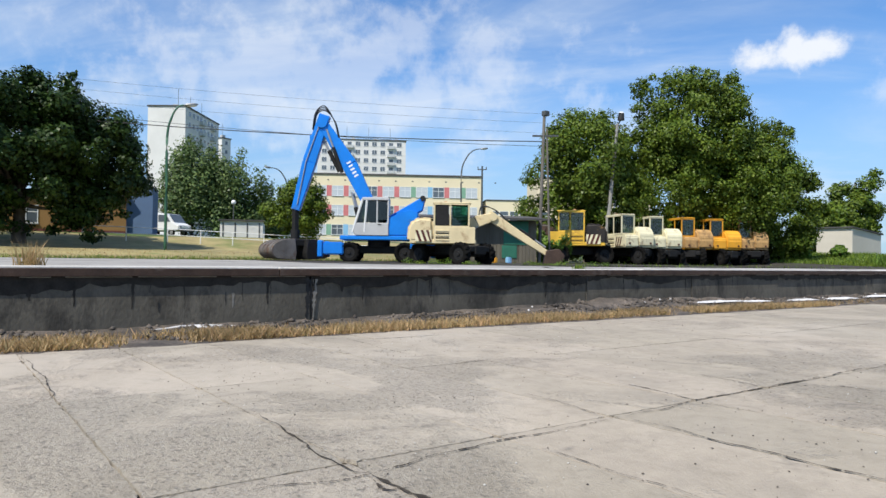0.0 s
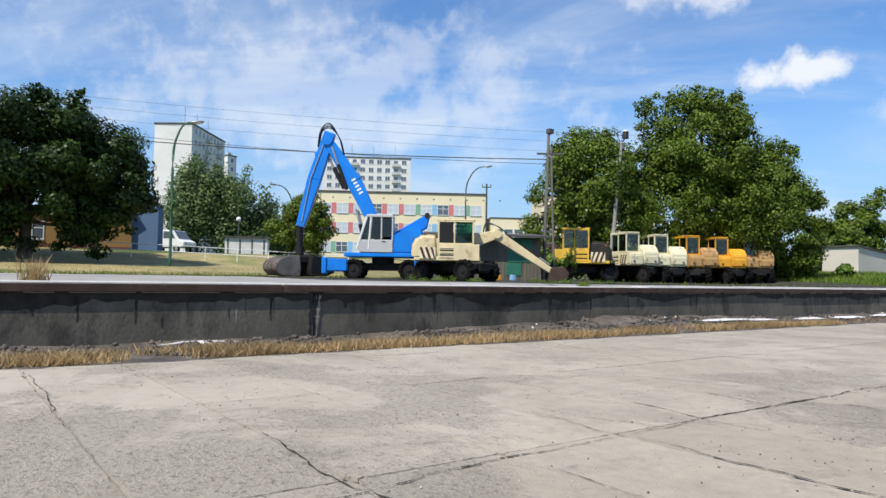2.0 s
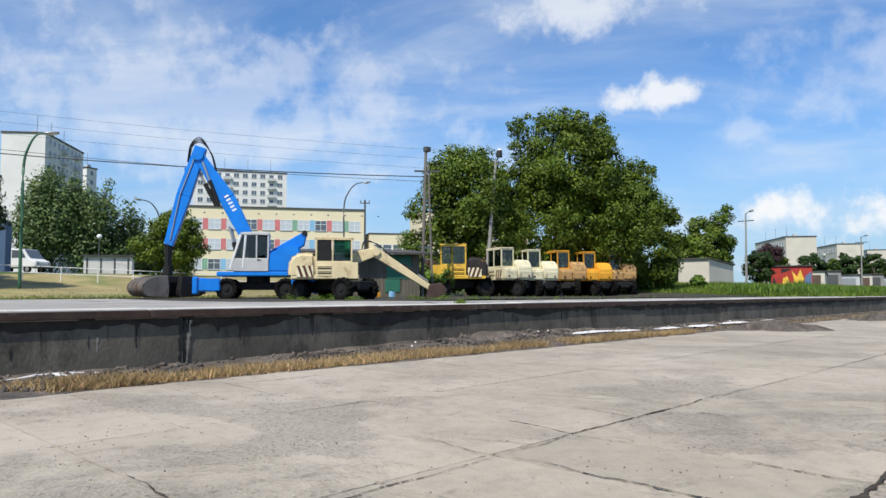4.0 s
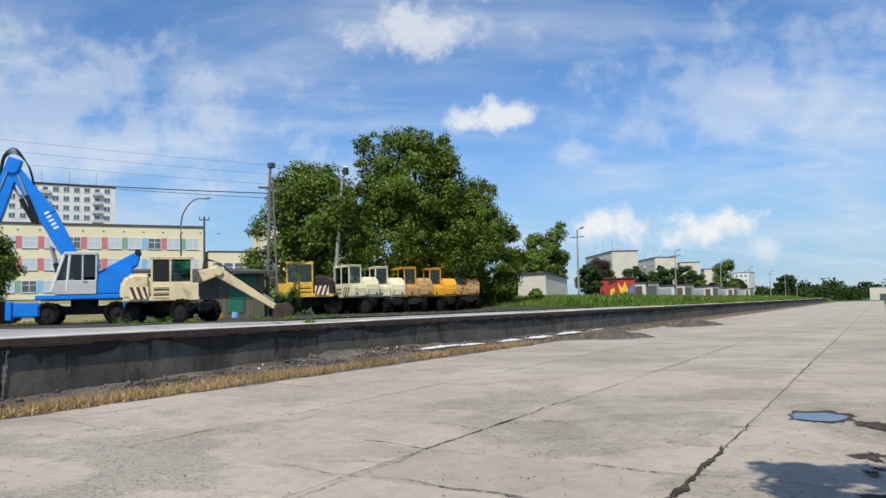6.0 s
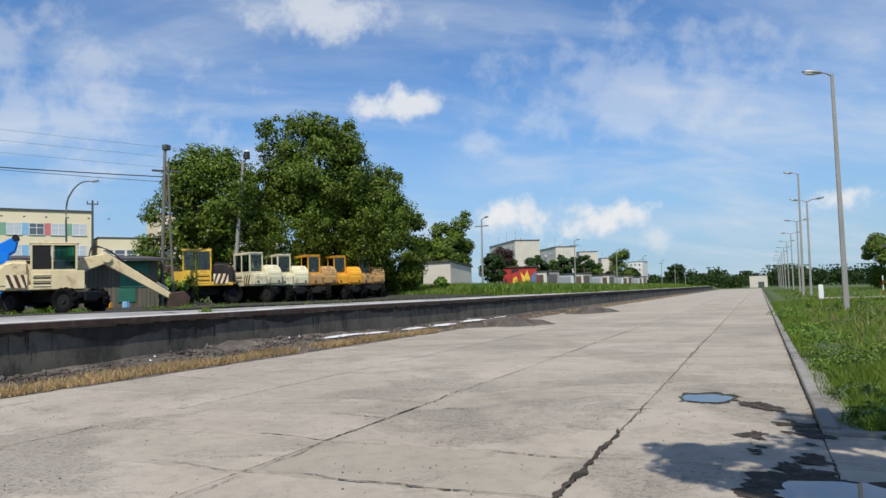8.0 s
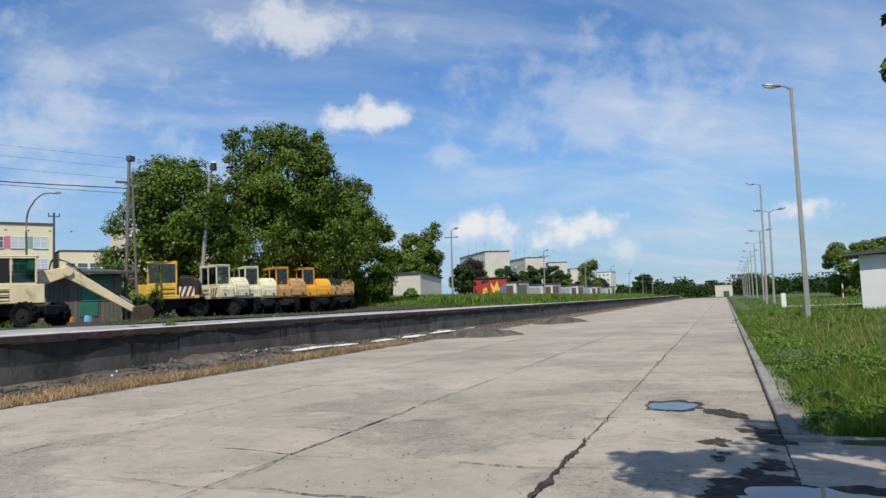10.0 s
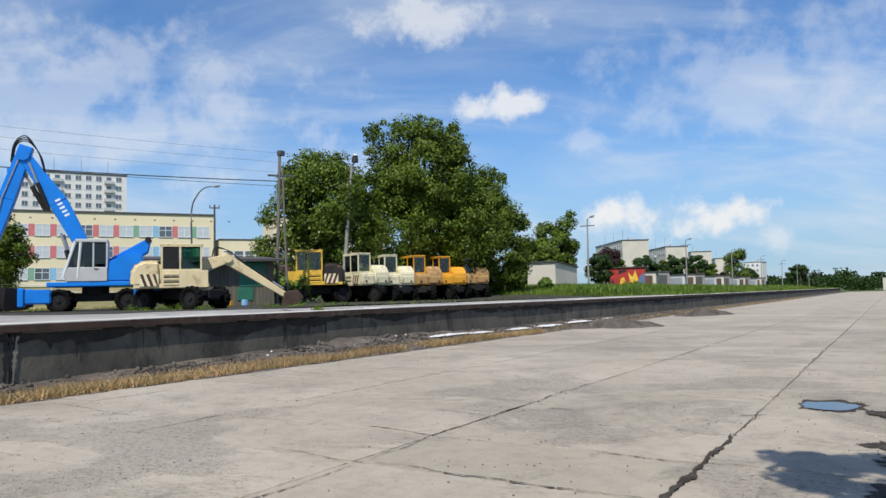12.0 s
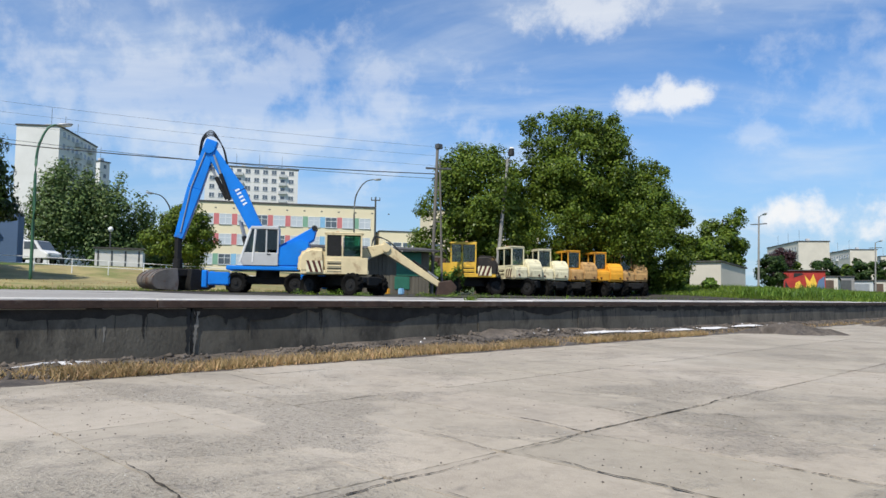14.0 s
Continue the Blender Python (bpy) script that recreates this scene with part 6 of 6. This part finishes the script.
# ---- right side of the road ----
hut = base("hut", facade_pose((7.75, 49.6), (16.0, 47.0), 0.1), "white rendered hut with a dark sloping roof on the verge", "hut")
part("wall", Box(0, 8.6, 0, 6, 0, 3.35), M["render_white"], hut)
bm = bmesh.new()
box(bm, -0.7, 9.0, -0.6, 6.5, 3.36, 3.56, m=Matrix.Rotation(radians(-2.5), 4, "Y"))
part("roof", bm, M["roof_felt"], hut)
wp = base("marker_post", pose(4.1, 59.6, 0.1), "short white concrete marker post on the verge", "post")
part("post", Box(-0.17, 0.17, -0.12, 0.12, 0, 1.15, 0.03), M["white"], wp)
part("post_cap", Box(-0.15, 0.15, -0.10, 0.10, 1.152, 1.2, 0.02), M["coping"], wp)
draped("side_track", span(4.6, 40, 2.0), span(62, 67, 1.0), M["slab"], 0.06, "pale concrete side track across the grass", 0.0, "road")
for x, y in ((10.5, 77), (13.6, 78)):
    b_ = base("striped_post", pose(x, y, 0.1), "red and white striped barrier post", "post")
    for i in range(4):
        part("band", Tube((0, 0, 0.45 * i), (0, 0, 0.45 * i + 0.449), 0.05, n=8), M["white"] if i % 2 else M["paint_red"], b_)
far = base("far_building", facade_pose((-3.4, 301), (3.0, 301), 0.0), "far beige building at the end of the road", "house")
part("wall", Box(0, 6.4, 0, 8, 0, 4.6), M["render_beige"], far)
part("gate", Box(3.0, 5.2, -0.05, 0, 0, 2.2), M["dark_pole"], far)
part("roof", Box(-0.1, 6.5, -0.1, 8, 4.603, 4.8), M["roof_felt"], far)

# barrels by the shed
for x, y, c, nm in ((-30.1, 25.6, "orange", "orange plastic canister lying by the shed"), (-29.7, 26.3, "sky_blue", "blue plastic canister lying by the shed")):
    cn = base("canister", pose(x, y, ground_z(x, y) + 0.07), nm, "canister")
    part("body", Box(-0.16, 0.16, -0.13, 0.13, 0, 0.36, 0.05, 2), M[c], cn)
    part("cap", Tube((0.08, 0, 0.36), (0.08, 0, 0.41), 0.04, n=8), M["black"], cn)

# ---- trees ----
tree("tree", -35.5, 39.0, 1.4, 11.5, [(0, 0, 7.3, 3.7, 3.7, 4.4), (-1.4, -1.8, 4.6, 2.8, 2.8, 3.6), (1.2, 1.6, 4.0, 3.2, 3.2, 3.8), (-0.5, -0.6, 9.6, 1.7, 1.7, 1.7)], 56000, 0.215, M["leaf"], "leafy green tree behind the parked excavators", 11, 380, clump_size=0.115)
tree("tree", -32.2, 47.4, 1.6, 15.0, [(0, 0, 10.2, 4.3, 4.3, 4.8), (-1.5, -2, 5.6, 3.8, 3.8, 4.6), (1.6, 2.6, 5.6, 4.0, 4.0, 4.8), (-1.9, -2.6, 12.2, 2.3, 2.3, 2.4), (1.5, 1.9, 12.0, 2.2, 2.2, 2.4), (0.4, 0.8, 13.5, 1.9, 1.9, 1.8), (-2.6, -3.4, 7.6, 2.4, 2.4, 3.0)], 110000, 0.215, M["leaf"], "tall spreading green tree behind the parked excavators", 12, 620, trunk=0.4, clump_size=0.11)
tree("tree", -29.6, 52.3, 1.7, 11.9, [(0, 0, 7.2, 3.3, 3.3, 3.8), (1.0, 1.4, 4.0, 2.9, 2.9, 3.9), (-1, -1, 3.6, 3.0, 3.0, 3.6), (0.7, 0.9, 9.4, 1.6, 1.6, 1.6)], 60000, 0.215, M["leaf"], "broad dark green tree at the end of the machines", 13, 380, clump_size=0.115)
for x, y, s_, c in ((-33.0, 40.5, 1.5, "leaf_light"), (-28.2, 55.6, 0.9, "leaf_light"), (-26.5, 58.5, 0.55, "leaf_light"), (-34.5, 36.0, 1.6, "leaf"), (-33.5, 33.4, 1.3, "leaf_light"), (-29.0, 54.0, 1.2, "leaf")):
    tree("bush", x, y, ground_z(x, y), 2.2 * s_, [(0, 0, 0.95 * s_, 1.25 * s_, 1.25 * s_, 0.9 * s_)], 4500, 0.18, M[c], "light green leafy bush beside the machines", int(x * -7), 40, trunk=0.06, category="bush", limbs=4)
tree("tree", -50.5, 4.5, 2.3, 11.0, [(0, -1, 6.3, 5.6, 6.8, 4.0), (1.5, 3.8, 4.6, 3.4, 3.4, 3.8), (1, -6, 5.4, 4, 4.5, 4.4), (0, 0.5, 8.4, 3.6, 4.0, 2.4), (2.5, -1, 4.6, 3.6, 6.8, 2.4), (1.4, -4, 2.4, 3.0, 4.5, 2.3), (1.6, 3.2, 2.4, 2.6, 3.0, 2.3), (1.2, 0, 2.3, 3, 5, 2.2), (1.6, -7, 2.5, 3, 4, 2.4), (1.8, -1, 1.6, 2.6, 4.5, 1.6), (2.6, -8, 5.2, 3.2, 4.5, 3.0), (1.5, -5, 8.0, 3.6, 4.0, 2.6)], 150000, 0.25, M["leaf_dark"], "huge dark green broad-leaved tree on the slope", 21, 330, trunk=0.45)
tree("tree", -52.5, -8.5, 2.3, 11.0, [(0, 0, 6.0, 4.6, 5.4, 4.6)], 24000, 0.27, M["leaf"], "dark green broad-leaved tree on the slope", 22, 120, trunk=0.4)
tree("tree", -76.0, 22.5, 3.0, 12.5, [(0, 0, 7.2, 3.0, 3.4, 5.2)], 16000, 0.30, M["leaf_soft"], "grey-green birch with hanging twigs", 23, 90, 1.2, 0.25)
tree("tree", -75.0, 27.0, 3.0, 11.5, [(0, 0, 6.2, 3.4, 3.8, 5.0), (0, 1.8, 4.0, 2.6, 2.6, 3.4)], 18000, 0.30, M["leaf_soft"], "grey-green birch with hanging twigs", 24, 90, 1.2, 0.25)
tree("tree", -80.0, 32.5, 3.2, 5.6, [(0, 0, 2.6, 2.6, 2.6, 2.3)], 8000, 0.32, M["leaf_soft"], "grey-green tree behind garages", 25, 50)
tree("tree", -51.0, 23.1, 2.4, 6.2, [(0, 0, 2.7, 2.4, 2.6, 2.3), (0.4, 0.6, 4.0, 1.6, 1.7, 1.5)], 16000, 0.20, M["leaf"], "small round green tree at the slope's edge", 26, 60, trunk=0.14)
tree("tree", -36.0, 82.5, 2.2, 10.5, [(0, 0, 5.2, 2.6, 2.8, 4.6), (-1.5, -1.5, 3.6, 2.8, 2.8, 3.0)], 22000, 0.34, M["leaf"], "green pear-shaped tree behind a garage", 27, 70)
tree("tree", -42.0, 88.0, 2.2, 7.0, [(0, 0, 3.6, 3.6, 3.6, 3.0)], 8000, 0.36, M["leaf"], "green tree behind a garage", 28, 40)
tree("tree", -33.2, 90.5, 2.2, 5.2, [(0, 0, 2.7, 1.9, 1.9, 2.4)], 7000, 0.26, M["leaf_dark"], "dark green round tree beside a lamp post", 29, 40, trunk=0.12)
tree("tree", -40.0, 112.0, 2.2, 7.0, [(0, 0, 4.0, 2.8, 2.8, 2.8)], 7000, 0.3, M["leaf_red"], "purple-leaved tree among the garages", 30, 40)
for i, (x, y, hh, c) in enumerate(((-44, 128, 6, "leaf"), (-41, 138, 7, "leaf_dark"), (-38, 150, 7.5, "leaf_dark"), (-45, 165, 6.5, "leaf"), (-40, 176, 8, "leaf_dark"), (-37, 188, 4.2, "leaf_red"), (-42, 200, 7, "leaf"), (-40.5, 232, 12.0, "leaf"), (-42, 262, 7, "leaf_dark"), (-30, 300, 9, "leaf_dark"), (-36, 330, 8, "leaf_dark"))):
    tree("tree", x, y, 2.2, hh, [(0, 0, hh * 0.55, hh * 0.36, hh * 0.36, hh * 0.45)], 7000, 0.45, M[c], "green tree among the garages", 40 + i, 30)
tree("tree", 17.4, 122.0, 0.1, 8.0, [(0, 0, 4.4, 4.4, 4.4, 4.2), (6, 3, 4.4, 4.6, 4.6, 4.2), (12, 3, 4.4, 4.6, 4.6, 4.2)], 50000, 0.40, M["leaf"], "broad green trees beyond the verge", 60, 80)


def far_wood(name, pts, h, seed, label, n=26000, leaf=0.6):
    """A far strip of wood: leaf clumps along a line."""
    r = np.random.default_rng(seed)
    out = []
    for (x0, y0), (x1, y1) in zip(pts, pts[1:]):
        k = int(dist2((x0, y0), (x1, y1)) / 3)
        for i in range(k):
            x, y = x0 + (x1 - x0) * i / k, y0 + (y1 - y0) * i / k
            hh = h * (0.55 + 0.75 * abs(noise.noise(Vector((x * 0.05, y * 0.05, seed)))) + 0.35 * r.random())
            c = np.array((x + r.normal() * 2, y + r.normal() * 4, hh * 0.42))
            u = np.clip(r.normal(size=(int(n / 40), 3)), -1.7, 1.7) * np.array((2.6, 2.6, hh * 0.25))
            out.append(c + u)
    V, F = leaf_cloud(np.concatenate(out), leaf, r, 0, 0.7)
    V[:, 2] = np.maximum(V[:, 2], 0)
    tagged(new(name, sheet_mesh(name, V, F, M["leaf_dark"])), label, "wood", kind="stuff")


far_wood("far_wood", [(-60, 400), (-20, 330), (-4, 345)], 7, 1, "far green wood beyond the road's end", 14000, 0.85)
far_wood("far_wood", [(6, 340), (20, 300), (60, 260), (120, 250)], 9, 2, "far green wood beyond the verge", 14000, 0.85)
far_wood("far_wood", [(-130, 640), (-50, 600), (60, 620)], 14, 3, "far green wood on the horizon", 8000, 2.2)

# tree over the near side of the road: only its low branches come into view
tree("tree", 6.7, -0.8, 0.0, 10.0, [(-3.4, 0.9, 6.9, 2.0, 1.8, 1.4), (-1.5, 2.2, 6.4, 2.8, 2.4, 1.8), (0.3, -0.6, 7.6, 3.6, 3.6, 2.4), (0.6, 4.2, 6.4, 2.6, 2.4, 1.8), *[(-5.35, 2.75, 6.5, 1.15, 0.75, 0.6)] * 6, *[(-4.25, 4.35, 6.5, 1.1, 1.0, 0.7)] * 6, *[(-4.3, 2.2, 6.6, 1.2, 1.0, 0.7)] * 5, (-5.0, 8.7, 3.8, 0.20, 0.4, 0.4), (-5.02, 8.7, 2.6, 0.18, 0.4, 0.45)], 150000, 0.125, M["leaf"], "leafy tree that shades the near road", 70, 190, trunk=0.3, limbs=24)

# slabs of the road, the nearest one by one
for j in range(-16, 40):
    for c, (x0, x1) in enumerate(zip(JX, JX[1:])):
        lay_slab(x0, x1, ROW0 + PITCH * j, ROW0 + PITCH * (j + 1), j * 7 + c)
far_slabs(range(40, 180))
for j in range(-16, 1):
    for c, (x0, x1) in enumerate(zip(JX2, JX2[1:])):
        lay_slab(x0, x1, ROW0 + PITCH * j + 0.18, ROW0 + PITCH * (j + 1) + 0.18, j * 11 + c + 3)
